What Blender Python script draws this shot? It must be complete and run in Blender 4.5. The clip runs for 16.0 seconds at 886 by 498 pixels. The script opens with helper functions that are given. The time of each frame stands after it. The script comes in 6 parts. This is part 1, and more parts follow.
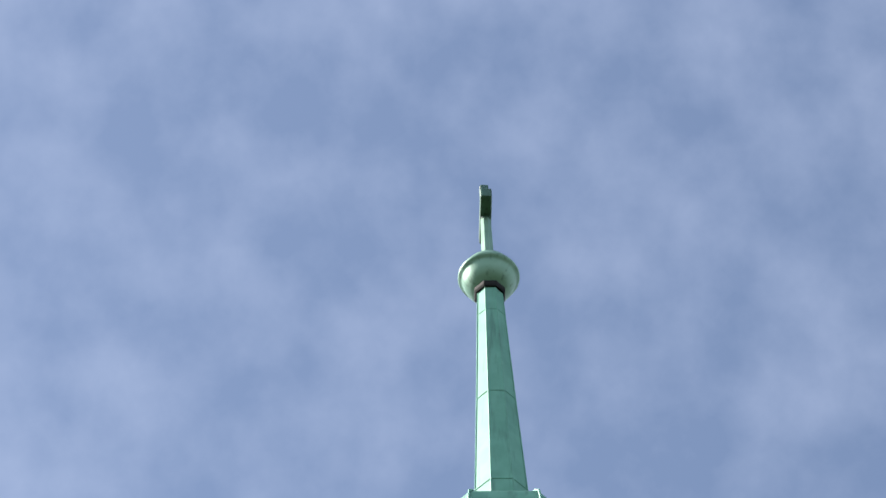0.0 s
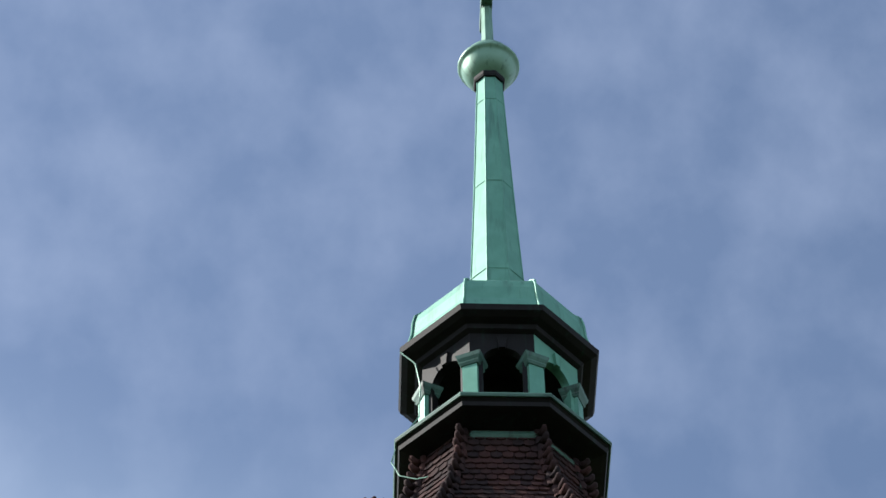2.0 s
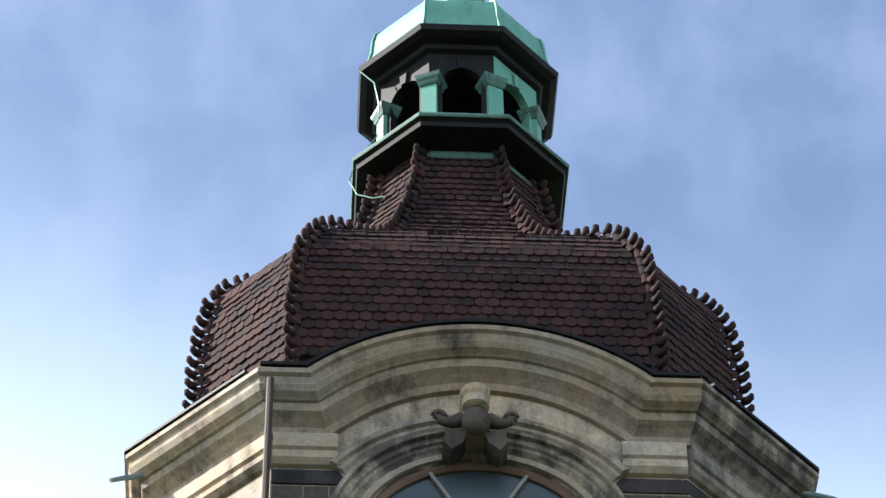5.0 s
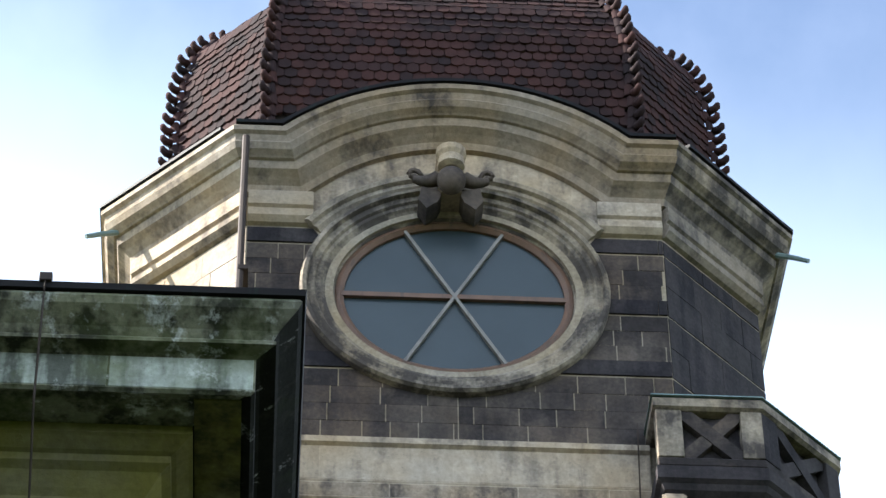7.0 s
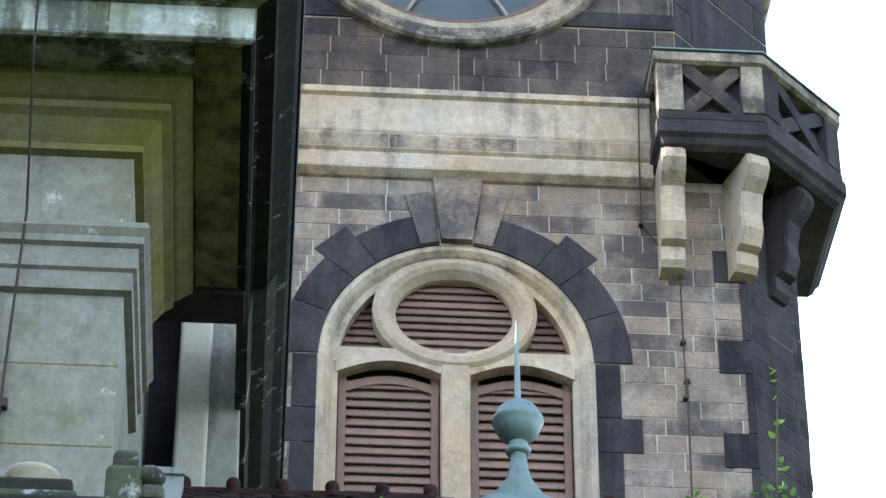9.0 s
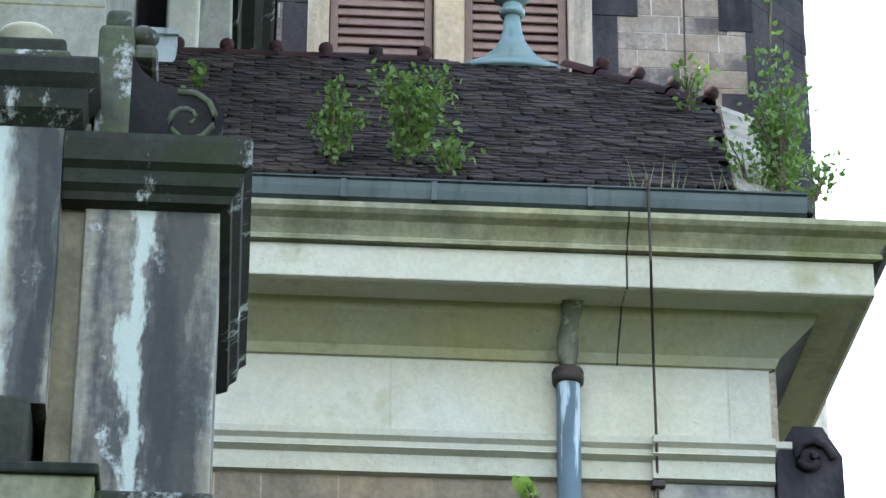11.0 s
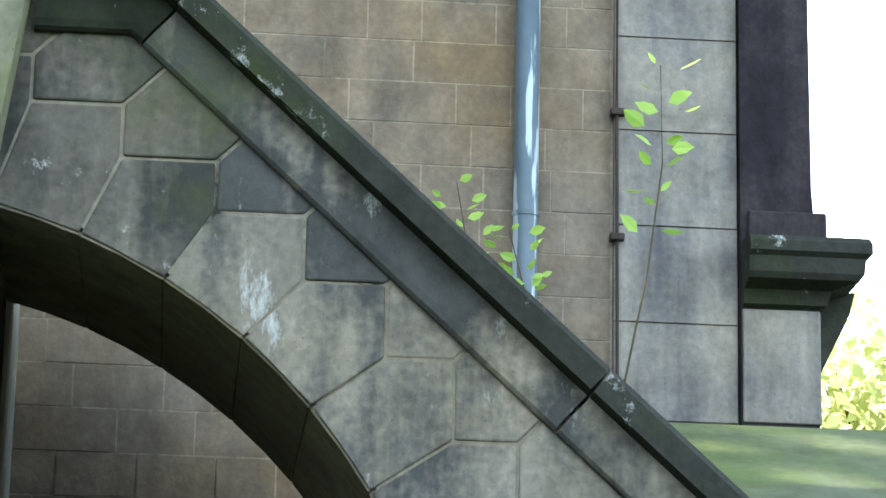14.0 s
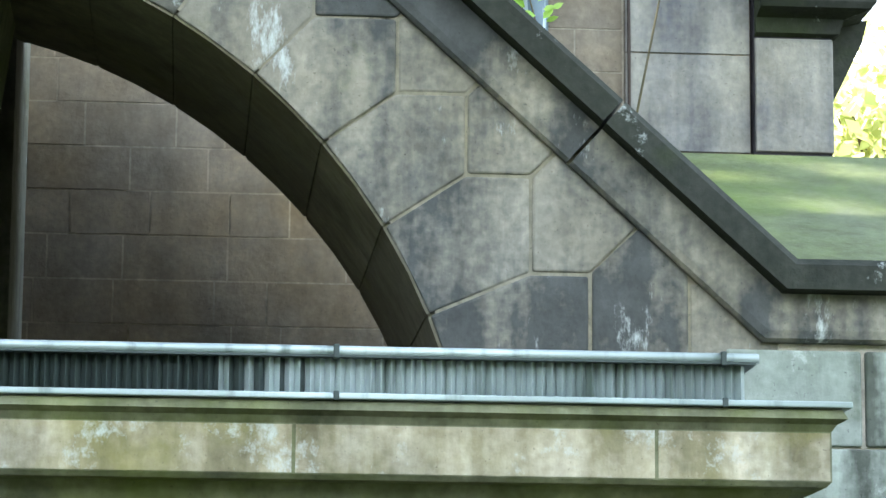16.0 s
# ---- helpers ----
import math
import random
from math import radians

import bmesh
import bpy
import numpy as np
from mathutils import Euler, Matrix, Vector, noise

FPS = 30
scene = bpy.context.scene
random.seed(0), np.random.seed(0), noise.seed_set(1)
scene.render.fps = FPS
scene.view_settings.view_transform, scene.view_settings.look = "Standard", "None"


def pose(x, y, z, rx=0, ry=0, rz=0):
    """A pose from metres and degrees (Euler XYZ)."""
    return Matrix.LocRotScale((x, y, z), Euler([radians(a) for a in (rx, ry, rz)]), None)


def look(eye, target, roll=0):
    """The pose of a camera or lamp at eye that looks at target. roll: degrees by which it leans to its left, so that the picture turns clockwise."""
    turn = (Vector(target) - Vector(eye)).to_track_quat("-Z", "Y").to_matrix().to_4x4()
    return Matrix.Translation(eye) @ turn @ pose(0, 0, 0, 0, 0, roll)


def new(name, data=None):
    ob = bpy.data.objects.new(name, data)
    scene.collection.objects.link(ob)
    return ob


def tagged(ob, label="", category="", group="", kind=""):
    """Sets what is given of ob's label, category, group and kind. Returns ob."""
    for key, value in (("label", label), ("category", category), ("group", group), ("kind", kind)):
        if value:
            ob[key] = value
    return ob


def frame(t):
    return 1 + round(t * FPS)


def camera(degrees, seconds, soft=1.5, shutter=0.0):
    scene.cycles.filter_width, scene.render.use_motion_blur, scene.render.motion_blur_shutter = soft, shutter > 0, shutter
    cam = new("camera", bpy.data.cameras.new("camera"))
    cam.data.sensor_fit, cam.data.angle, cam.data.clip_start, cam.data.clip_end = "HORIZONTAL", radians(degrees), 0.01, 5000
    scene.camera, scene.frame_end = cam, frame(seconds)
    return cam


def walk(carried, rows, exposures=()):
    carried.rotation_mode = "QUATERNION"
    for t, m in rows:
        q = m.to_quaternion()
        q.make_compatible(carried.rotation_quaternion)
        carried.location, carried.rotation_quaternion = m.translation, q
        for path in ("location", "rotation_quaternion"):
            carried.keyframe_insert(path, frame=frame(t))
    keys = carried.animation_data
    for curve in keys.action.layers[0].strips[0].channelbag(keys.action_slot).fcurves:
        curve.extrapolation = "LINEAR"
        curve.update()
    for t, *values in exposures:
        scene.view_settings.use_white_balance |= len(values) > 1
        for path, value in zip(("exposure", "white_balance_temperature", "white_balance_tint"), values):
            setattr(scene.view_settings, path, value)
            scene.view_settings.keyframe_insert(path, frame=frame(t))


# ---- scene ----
# ================= camera =================
cam = camera(16.933, 16.0, soft=1.5)
EYE = (0.0, 0.0, 1.6)
# seconds, heading to the right of the facade's normal, tilt up, roll (degrees)
TURN = [
    (0.0, 2.36, 55.943, -1.947), (0.5, 2.699, 56.128, -2.213), (1.0, 2.822, 54.792, -2.095),
    (1.5, 2.668, 53.231, -1.521), (2.0, 2.247, 51.883, -0.859), (2.5, 2.219, 50.662, -0.653),
    (3.0, 2.157, 49.984, -0.765), (3.5, 2.635, 49.088, -0.761), (4.0, 2.966, 48.21, -0.736),
    (4.2, 3.099, 47.869, -0.78), (6.3, 3.68, 44.005, -0.66), (6.5, 3.871, 43.547, -0.76),
    (7.0, 3.911, 41.85, -0.655), (7.5, 3.607, 39.987, -0.425), (8.0, 3.476, 38.482, 0.019),
    (8.5, 3.723, 36.914, 0.127), (9.0, 3.858, 35.136, 0.069), (9.5, 3.908, 33.459, 0.237),
    (10.0, 3.984, 31.013, 0.173), (10.2, 3.95, 29.928, 0.24), (12.3, 4.45, 22.749, 0.42),
    (12.5, 4.596, 21.917, 0.58), (13.0, 4.866, 19.3, 0.749), (13.5, 4.907, 17.141, 0.999),
    (14.0, 5.04, 15.268, 1.16), (14.5, 4.878, 13.739, 1.171), (15.0, 4.903, 12.597, 0.84),
    (15.5, 4.961, 11.749, 0.693), (16.0, 4.872, 10.139, 0.42)]
EXPOSURES = [(0.0, 1.22, 6450, 12), (0.5, 1.07, 6400, 12), (1.0, 1.02, 6300, 11), (1.5, 0.94, 6200, 10), (2.5, 1.04, 6200, 10), (3.5, 1.38, 6200, 10), (4.2, 1.48, 6200, 10),
             (6.3, 1.8, 6250, 10), (7.5, 2.05, 6150, 10), (9.0, 2.72, 6050, 11), (10.2, 2.93, 6050, 11), (12.3, 2.98, 6150, 8), (14.0, 3.1, 6250, 8), (16.0, 3.42, 6450, 6)]
walk(cam, [(t, pose(*EYE, 90 + p, 0, -a) @ pose(0, 0, 0, 0, 0, r)) for t, a, p, r in TURN], EXPOSURES)

# ================= sky and sun =================
SUN_AZ, SUN_EL = radians(-83), radians(38)   # from the left, just behind the facade
world = bpy.data.worlds.new("sky")
scene.world = world
world.use_nodes = True
wn, wl = world.node_tree.nodes, world.node_tree.links
wn.clear()
w_out = wn.new("ShaderNodeOutputWorld")
w_bg = wn.new("ShaderNodeBackground")
w_sky = wn.new("ShaderNodeTexSky")
w_sky.sky_type = "NISHITA"
w_sky.sun_disc = False
w_sky.sun_elevation, w_sky.sun_rotation = SUN_EL, SUN_AZ
w_co = wn.new("ShaderNodeTexCoord")
w_map = wn.new("ShaderNodeMapping")
w_map.inputs["Scale"].default_value = (10, 10, 7)
w_n = wn.new("ShaderNodeTexNoise")
w_n.inputs["Scale"].default_value, w_n.inputs["Detail"].default_value = 3.0, 6.0
w_n.inputs["Roughness"].default_value = 0.5
w_r = wn.new("ShaderNodeValToRGB")
w_r.color_ramp.elements[0].position, w_r.color_ramp.elements[1].position = 0.38, 0.75
w_r.color_ramp.elements[0].color, w_r.color_ramp.elements[1].color = (0.09, 0.09, 0.09, 1), (0.31, 0.31, 0.31, 1)
w_mix = wn.new("ShaderNodeMixRGB")
w_mix.inputs["Color2"].default_value = (4.2, 4.8, 6.2, 1)
wl.new(w_co.outputs["Generated"], w_map.inputs["Vector"])
wl.new(w_map.outputs["Vector"], w_n.inputs["Vector"])
wl.new(w_n.outputs["Fac"], w_r.inputs["Fac"])
w_thin = wn.new("ShaderNodeMapRange")      # the clouds thin out lower down
w_thin.interpolation_type = "SMOOTHSTEP"
for sock, v in (("From Min", 0.64), ("From Max", 0.80), ("To Min", 0.12), ("To Max", 1.0)):
    w_thin.inputs[sock].default_value = v
w_cl = wn.new("ShaderNodeMath")
w_cl.operation = "MULTIPLY"
wl.new(w_r.outputs["Color"], w_cl.inputs[0])
wl.new(w_thin.outputs["Result"], w_cl.inputs[1])
wl.new(w_cl.outputs[0], w_mix.inputs["Fac"])
wl.new(w_sky.outputs["Color"], w_mix.inputs["Color1"])
# thin bright haze that thickens towards the horizon
w_sep = wn.new("ShaderNodeSeparateXYZ")
w_haze = wn.new("ShaderNodeMapRange")
w_haze.interpolation_type = "SMOOTHSTEP"
for sock, v in (("From Min", 0.755), ("From Max", 0.56), ("To Min", 0.0), ("To Max", 0.9)):
    w_haze.inputs[sock].default_value = v
w_mix2 = wn.new("ShaderNodeMixRGB")
w_mix2.inputs["Color2"].default_value = (7.7, 8.9, 10.1, 1)
wl.new(w_co.outputs["Generated"], w_sep.inputs["Vector"])
w_lean = wn.new("ShaderNodeMath")          # more haze on the sun's side
w_lean.operation = "MULTIPLY_ADD"
w_lean.inputs[1].default_value = 0.14
wl.new(w_sep.outputs["X"], w_lean.inputs[0])
wl.new(w_sep.outputs["Z"], w_lean.inputs[2])
wl.new(w_sep.outputs["Z"], w_thin.inputs["Value"])
wl.new(w_lean.outputs[0], w_haze.inputs["Value"])
wl.new(w_haze.outputs["Result"], w_mix2.inputs["Fac"])
wl.new(w_mix.outputs["Color"], w_mix2.inputs["Color1"])
wl.new(w_mix2.outputs["Color"], w_bg.inputs["Color"])
w_bg.inputs["Strength"].default_value = 0.075
wl.new(w_bg.outputs["Background"], w_out.inputs["Surface"])
sun = new("sun", bpy.data.lights.new("sun", "SUN"))
sun.data.energy, sun.data.angle, sun.data.color = 5.0, radians(0.8), (1.0, 0.94, 0.84)
sun_dir = Vector((math.sin(SUN_AZ) * math.cos(SUN_EL), math.cos(SUN_AZ) * math.cos(SUN_EL), math.sin(SUN_EL)))
sun.matrix_basis = look(tuple(sun_dir * 60), (0, 0, 0))


# ================= materials =================
def nodes_of(name, rough=0.85, metal=0.0):
    m = bpy.data.materials.new(name)
    m.use_nodes = True
    b = m.node_tree.nodes["Principled BSDF"]
    b.inputs["Roughness"].default_value, b.inputs["Metallic"].default_value = rough, metal
    return m, m.node_tree.nodes, m.node_tree.links, b


def noise_at(n, l, vec, scale, detail=4, stretch=(1, 1, 1), rough=0.55):
    mp = n.new("ShaderNodeMapping")
    mp.inputs["Scale"].default_value = stretch
    tx = n.new("ShaderNodeTexNoise")
    tx.inputs["Scale"].default_value, tx.inputs["Detail"].default_value, tx.inputs["Roughness"].default_value = scale, detail, rough
    l.new(vec, mp.inputs["Vector"])
    l.new(mp.outputs["Vector"], tx.inputs["Vector"])
    return tx.outputs["Fac"]


def ramp(n, l, fac, a, b, lo=0.0, hi=1.0):
    r = n.new("ShaderNodeMapRange")
    r.inputs["From Min"].default_value, r.inputs["From Max"].default_value = a, b
    r.inputs["To Min"].default_value, r.inputs["To Max"].default_value = lo, hi
    l.new(fac, r.inputs["Value"])
    return r.outputs["Result"]


def mixed(n, l, fac, c1, c2):
    m = n.new("ShaderNodeMixRGB")
    for sock, v in (("Fac", fac), ("Color1", c1), ("Color2", c2)):
        if isinstance(v, (tuple, list)):
            m.inputs[sock].default_value = (*v, 1)
        elif isinstance(v, (int, float)):
            m.inputs[sock].default_value = v
        else:
            l.new(v, m.inputs[sock])
    return m.outputs["Color"]


def calc(n, l, op, a, b):
    m = n.new("ShaderNodeMath")
    m.operation = op
    for i, v in enumerate((a, b)):
        if isinstance(v, (int, float)):
            m.inputs[i].default_value = v
        else:
            l.new(v, m.inputs[i])
    return m.outputs[0]


def bumped(n, l, b, height, strength, dist=0.02):
    bp = n.new("ShaderNodeBump")
    bp.inputs["Strength"].default_value, bp.inputs["Distance"].default_value = strength, dist
    l.new(height, bp.inputs["Height"])
    l.new(bp.outputs["Normal"], b.inputs["Normal"])


def stone(name, light, warm, soot, soot_from=0.45, soot_to=0.7, moss=(0.10, 0.12, 0.03), moss_amount=0.0, white=0.0, vary=0.3, streak=0.5, rough=0.9, mottle=1.0, drip=0.8):
    """Weathered sandstone: grain, blotches, soot in streaks, moss, lime, and a tone of its own for each block."""
    m, n, l, b = nodes_of(name, rough)
    b.inputs["Specular IOR Level"].default_value = 0.15
    pos = n.new("ShaderNodeNewGeometry").outputs["Position"]
    rnd = n.new("ShaderNodeObjectInfo").outputs["Random"]
    fine = noise_at(n, l, pos, 22, 6)
    blot = noise_at(n, l, pos, 1.6, 6)
    run = noise_at(n, l, pos, 2.2, 5, (2.2, 2.2, 0.28))
    mid = noise_at(n, l, pos, 6.5, 9, (1, 1, 0.8), 0.68)
    col = mixed(n, l, ramp(n, l, fine, 0.2, 0.8), light, warm)
    hue = n.new("ShaderNodeHueSaturation")
    l.new(calc(n, l, "MULTIPLY", ramp(n, l, rnd, 0.0, 1.0, 1.0 - vary, 1.0 + 0.8 * vary), ramp(n, l, mid, 0.3, 0.7, 1 - 0.28 * mottle, 1 + 0.24 * mottle)), hue.inputs["Value"])
    l.new(ramp(n, l, noise_at(n, l, pos, 0.9, 3), 0.3, 0.7, 0.7, 1.25), hue.inputs["Saturation"])
    l.new(col, hue.inputs["Color"])
    col = hue.outputs["Color"]
    s = calc(n, l, "ADD", calc(n, l, "MULTIPLY", blot, 1 - streak), calc(n, l, "MULTIPLY", run, streak))
    s = calc(n, l, "ADD", s, calc(n, l, "MULTIPLY", calc(n, l, "SUBTRACT", rnd, 0.5), vary))
    s = calc(n, l, "ADD", s, calc(n, l, "MULTIPLY", calc(n, l, "SUBTRACT", fine, 0.5), 0.14))
    s = calc(n, l, "ADD", s, calc(n, l, "MULTIPLY", calc(n, l, "SUBTRACT", mid, 0.5), 0.22 * mottle))
    deep = n.new("ShaderNodeHueSaturation")          # the soot itself is uneven
    deep.inputs["Color"].default_value = (*soot, 1)
    l.new(ramp(n, l, mid, 0.3, 0.7, 0.65, 1.5), deep.inputs["Value"])
    col = mixed(n, l, ramp(n, l, s, soot_from, soot_to, 0.0, 0.93), col, deep.outputs["Color"])
    if moss_amount:
        g = noise_at(n, l, pos, 1.1, 7, (1, 1, 1), 0.65)
        col = mixed(n, l, ramp(n, l, g, 0.62 - 0.3 * moss_amount, 0.8 - 0.2 * moss_amount, 0, 0.85), col, moss)
    if white:
        g = noise_at(n, l, pos, 3.1, 9, (1, 1, drip), 0.75)
        col = mixed(n, l, ramp(n, l, g, 0.66 - 0.14 * white, 0.72 - 0.1 * white, 0, 0.8), col, (0.5, 0.52, 0.5))
    speck = noise_at(n, l, pos, 60, 3)
    col = mixed(n, l, ramp(n, l, speck, 0.66, 0.74, 0, 0.5), col, (0.03, 0.028, 0.026))
    l.new(col, b.inputs["Base Color"])
    bumped(n, l, b, calc(n, l, "ADD", calc(n, l, "MULTIPLY", fine, 0.7), calc(n, l, "MULTIPLY", mid, 1.2)), 0.4, 0.016)
    return m


def metal_paint(name, c1, c2, c3, rough=0.6, metal=0.1, scale=2.5, bump=0.15, vary=0.0, run_from=0.55):
    m, n, l, b = nodes_of(name, rough, metal)
    pos = n.new("ShaderNodeNewGeometry").outputs["Position"]
    a = noise_at(n, l, pos, scale, 6)
    run = noise_at(n, l, pos, 5, 4, (2, 2, 0.2))
    col = mixed(n, l, ramp(n, l, a, 0.35, 0.65), c1, c2)
    col = mixed(n, l, ramp(n, l, run, run_from, run_from + 0.2 if run_from >= 0.55 else run_from + 0.04), col, c3)
    if vary:
        rnd = n.new("ShaderNodeObjectInfo").outputs["Random"]
        col = mixed(n, l, ramp(n, l, rnd, 0.2, 1.0, 0, vary), col, c3)
    l.new(col, b.inputs["Base Color"])
    bumped(n, l, b, a, bump, 0.01)
    return m


def tiles_paint(name, c1, c2, c3, island):
    m, n, l, b = nodes_of(name, 0.85)
    b.inputs["Specular IOR Level"].default_value = 0.1
    geo = n.new("ShaderNodeNewGeometry")
    rnd = geo.outputs["Random Per Island"] if island else n.new("ShaderNodeObjectInfo").outputs["Random"]
    a = noise_at(n, l, geo.outputs["Position"], 1.3, 5)
    f = noise_at(n, l, geo.outputs["Position"], 35, 4)
    col = mixed(n, l, ramp(n, l, rnd, 0.25, 0.95), c1, c2)
    col = mixed(n, l, ramp(n, l, a, 0.45, 0.7, 0, 0.75), col, c3)
    col = mixed(n, l, ramp(n, l, f, 0.5, 0.8, 0, 0.5), col, c3)
    l.new(col, b.inputs["Base Color"])
    bumped(n, l, b, f, 0.3, 0.01)
    return m


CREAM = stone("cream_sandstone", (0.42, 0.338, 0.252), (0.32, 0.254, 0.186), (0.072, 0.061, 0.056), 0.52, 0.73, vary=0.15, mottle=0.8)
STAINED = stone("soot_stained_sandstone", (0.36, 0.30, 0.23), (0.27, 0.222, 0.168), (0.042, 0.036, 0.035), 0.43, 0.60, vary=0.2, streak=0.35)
SHADED = stone("sooty_shade_side_sandstone", (0.30, 0.25, 0.20), (0.22, 0.185, 0.15), (0.05, 0.044, 0.044), 0.40, 0.58, vary=0.2, streak=0.5)
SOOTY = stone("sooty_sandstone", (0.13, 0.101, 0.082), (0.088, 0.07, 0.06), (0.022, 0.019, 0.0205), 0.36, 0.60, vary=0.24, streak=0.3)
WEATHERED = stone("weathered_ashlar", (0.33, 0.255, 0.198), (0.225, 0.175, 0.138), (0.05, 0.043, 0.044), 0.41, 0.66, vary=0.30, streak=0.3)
# BLACK serves sooted stone and also faces coloured dark for shade
BLACK = stone("blackened_and_shaded_sandstone", (0.060, 0.051, 0.053), (0.040, 0.035, 0.037), (0.0145, 0.013, 0.016), 0.40, 0.64, vary=0.2)
CRUST = stone("black_crust_stone", (0.024, 0.022, 0.022), (0.016, 0.015, 0.015), (0.007, 0.0065, 0.007), 0.42, 0.62, white=0.15)
BROWN = stone("brown_ashlar", (0.25, 0.192, 0.13), (0.185, 0.145, 0.10), (0.09, 0.077, 0.06), 0.45, 0.72, vary=0.22, streak=0.3)
DRESSED = stone("grey_dressed_stone", (0.27, 0.25, 0.21), (0.22, 0.205, 0.175), (0.075, 0.075, 0.085), 0.45, 0.7, vary=0.15)
MORTAR = stone("pale_mortar", (0.56, 0.51, 0.44), (0.45, 0.40, 0.33), (0.16, 0.14, 0.125), 0.55, 0.8)
DARK_GREY = stone("dark_arch_stone", (0.165, 0.15, 0.118), (0.115, 0.105, 0.084), (0.032, 0.034, 0.033), 0.42, 0.60, (0.07, 0.08, 0.03), 0.1, 0.2, vary=0.15, streak=0.5)
JOINT = stone("patchy_joint_mortar", (0.36, 0.32, 0.24), (0.24, 0.215, 0.16), (0.016, 0.016, 0.015), 0.42, 0.52)
TONED = stone("brown_weathered_sandstone", (0.31, 0.24, 0.172), (0.228, 0.174, 0.122), (0.045, 0.038, 0.036), 0.49, 0.65, vary=0.15, streak=0.4)
DULL_MORTAR = stone("pale_brown_mortar", (0.42, 0.35, 0.26), (0.27, 0.215, 0.155), (0.10, 0.085, 0.065), 0.42, 0.62)
PALE = stone("pale_dressed_stone", (0.42, 0.40, 0.32), (0.36, 0.34, 0.265), (0.16, 0.15, 0.11), 0.60, 0.88, (0.20, 0.195, 0.085), 0.15, vary=0.1, mottle=0.3)
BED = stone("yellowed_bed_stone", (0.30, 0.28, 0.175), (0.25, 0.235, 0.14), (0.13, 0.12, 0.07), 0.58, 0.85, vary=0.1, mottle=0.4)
TRANSEPT = stone("stained_transept_stone", (0.285, 0.28, 0.24), (0.225, 0.22, 0.185), (0.045, 0.047, 0.042), 0.47, 0.67, (0.10, 0.105, 0.04), 0.3, 0.3, streak=0.7)
MOSSY = stone("mossy_stone", (0.22, 0.22, 0.165), (0.16, 0.16, 0.115), (0.016, 0.017, 0.013), 0.47, 0.60, (0.055, 0.07, 0.02), 0.35, 0.75, streak=0.6)
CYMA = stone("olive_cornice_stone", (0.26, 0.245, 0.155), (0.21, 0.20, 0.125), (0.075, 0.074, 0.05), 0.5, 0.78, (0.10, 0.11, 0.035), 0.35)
BATTER = stone("yellow_green_batter_stone", (0.24, 0.235, 0.15), (0.19, 0.19, 0.115), (0.07, 0.072, 0.045), 0.48, 0.72, (0.12, 0.14, 0.035), 0.5)
GREY = stone("grey_arch_stone", (0.30, 0.27, 0.215), (0.195, 0.178, 0.145), (0.046, 0.049, 0.05), 0.43, 0.60, (0.09, 0.105, 0.045), 0.08, 0.5, vary=0.17, streak=0.5, drip=0.35)
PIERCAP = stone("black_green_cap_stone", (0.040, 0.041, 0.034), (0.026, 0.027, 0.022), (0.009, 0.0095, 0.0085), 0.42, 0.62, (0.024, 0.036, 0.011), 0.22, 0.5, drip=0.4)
LICHEN = stone("lichened_base_stone", (0.10, 0.10, 0.082), (0.07, 0.072, 0.058), (0.025, 0.027, 0.022), 0.42, 0.62, (0.085, 0.135, 0.03), 0.4, 1.0)
SOFFIT = stone("dark_soffit_stone", (0.20, 0.175, 0.125), (0.155, 0.138, 0.098), (0.075, 0.068, 0.05), 0.45, 0.7, (0.13, 0.125, 0.05), 0.2)
SLICK = stone("green_weathering_stone", (0.125, 0.145, 0.065), (0.10, 0.118, 0.052), (0.065, 0.075, 0.038), 0.45, 0.75, (0.085, 0.125, 0.025), 0.5, streak=0.8, rough=0.75)
PORCH = stone("yellowed_porch_stone", (0.50, 0.435, 0.33), (0.40, 0.345, 0.25), (0.15, 0.13, 0.075), 0.5, 0.7, (0.23, 0.21, 0.05), 0.35, 0.8)
COPING = stone("dark_coping_stone", (0.050, 0.051, 0.041), (0.033, 0.036, 0.028), (0.012, 0.014, 0.012), 0.42, 0.66, (0.034, 0.046, 0.014), 0.35, 0.4)
OLIVE = stone("olive_stained_stone", (0.23, 0.21, 0.09), (0.17, 0.155, 0.065), (0.035, 0.035, 0.02), 0.45, 0.68, (0.15, 0.14, 0.025), 0.5)
LIME = stone("lime_streaked_stone", (0.40, 0.435, 0.39), (0.32, 0.35, 0.31), (0.055, 0.06, 0.05), 0.45, 0.62, (0.10, 0.12, 0.05), 0.3, 0.6, streak=0.7)
PIER = stone("streaked_pier_stone", (0.30, 0.28, 0.23), (0.24, 0.22, 0.18), (0.05, 0.052, 0.055), 0.42, 0.58, (0.10, 0.13, 0.04), 0.1, 0.6, streak=0.9)


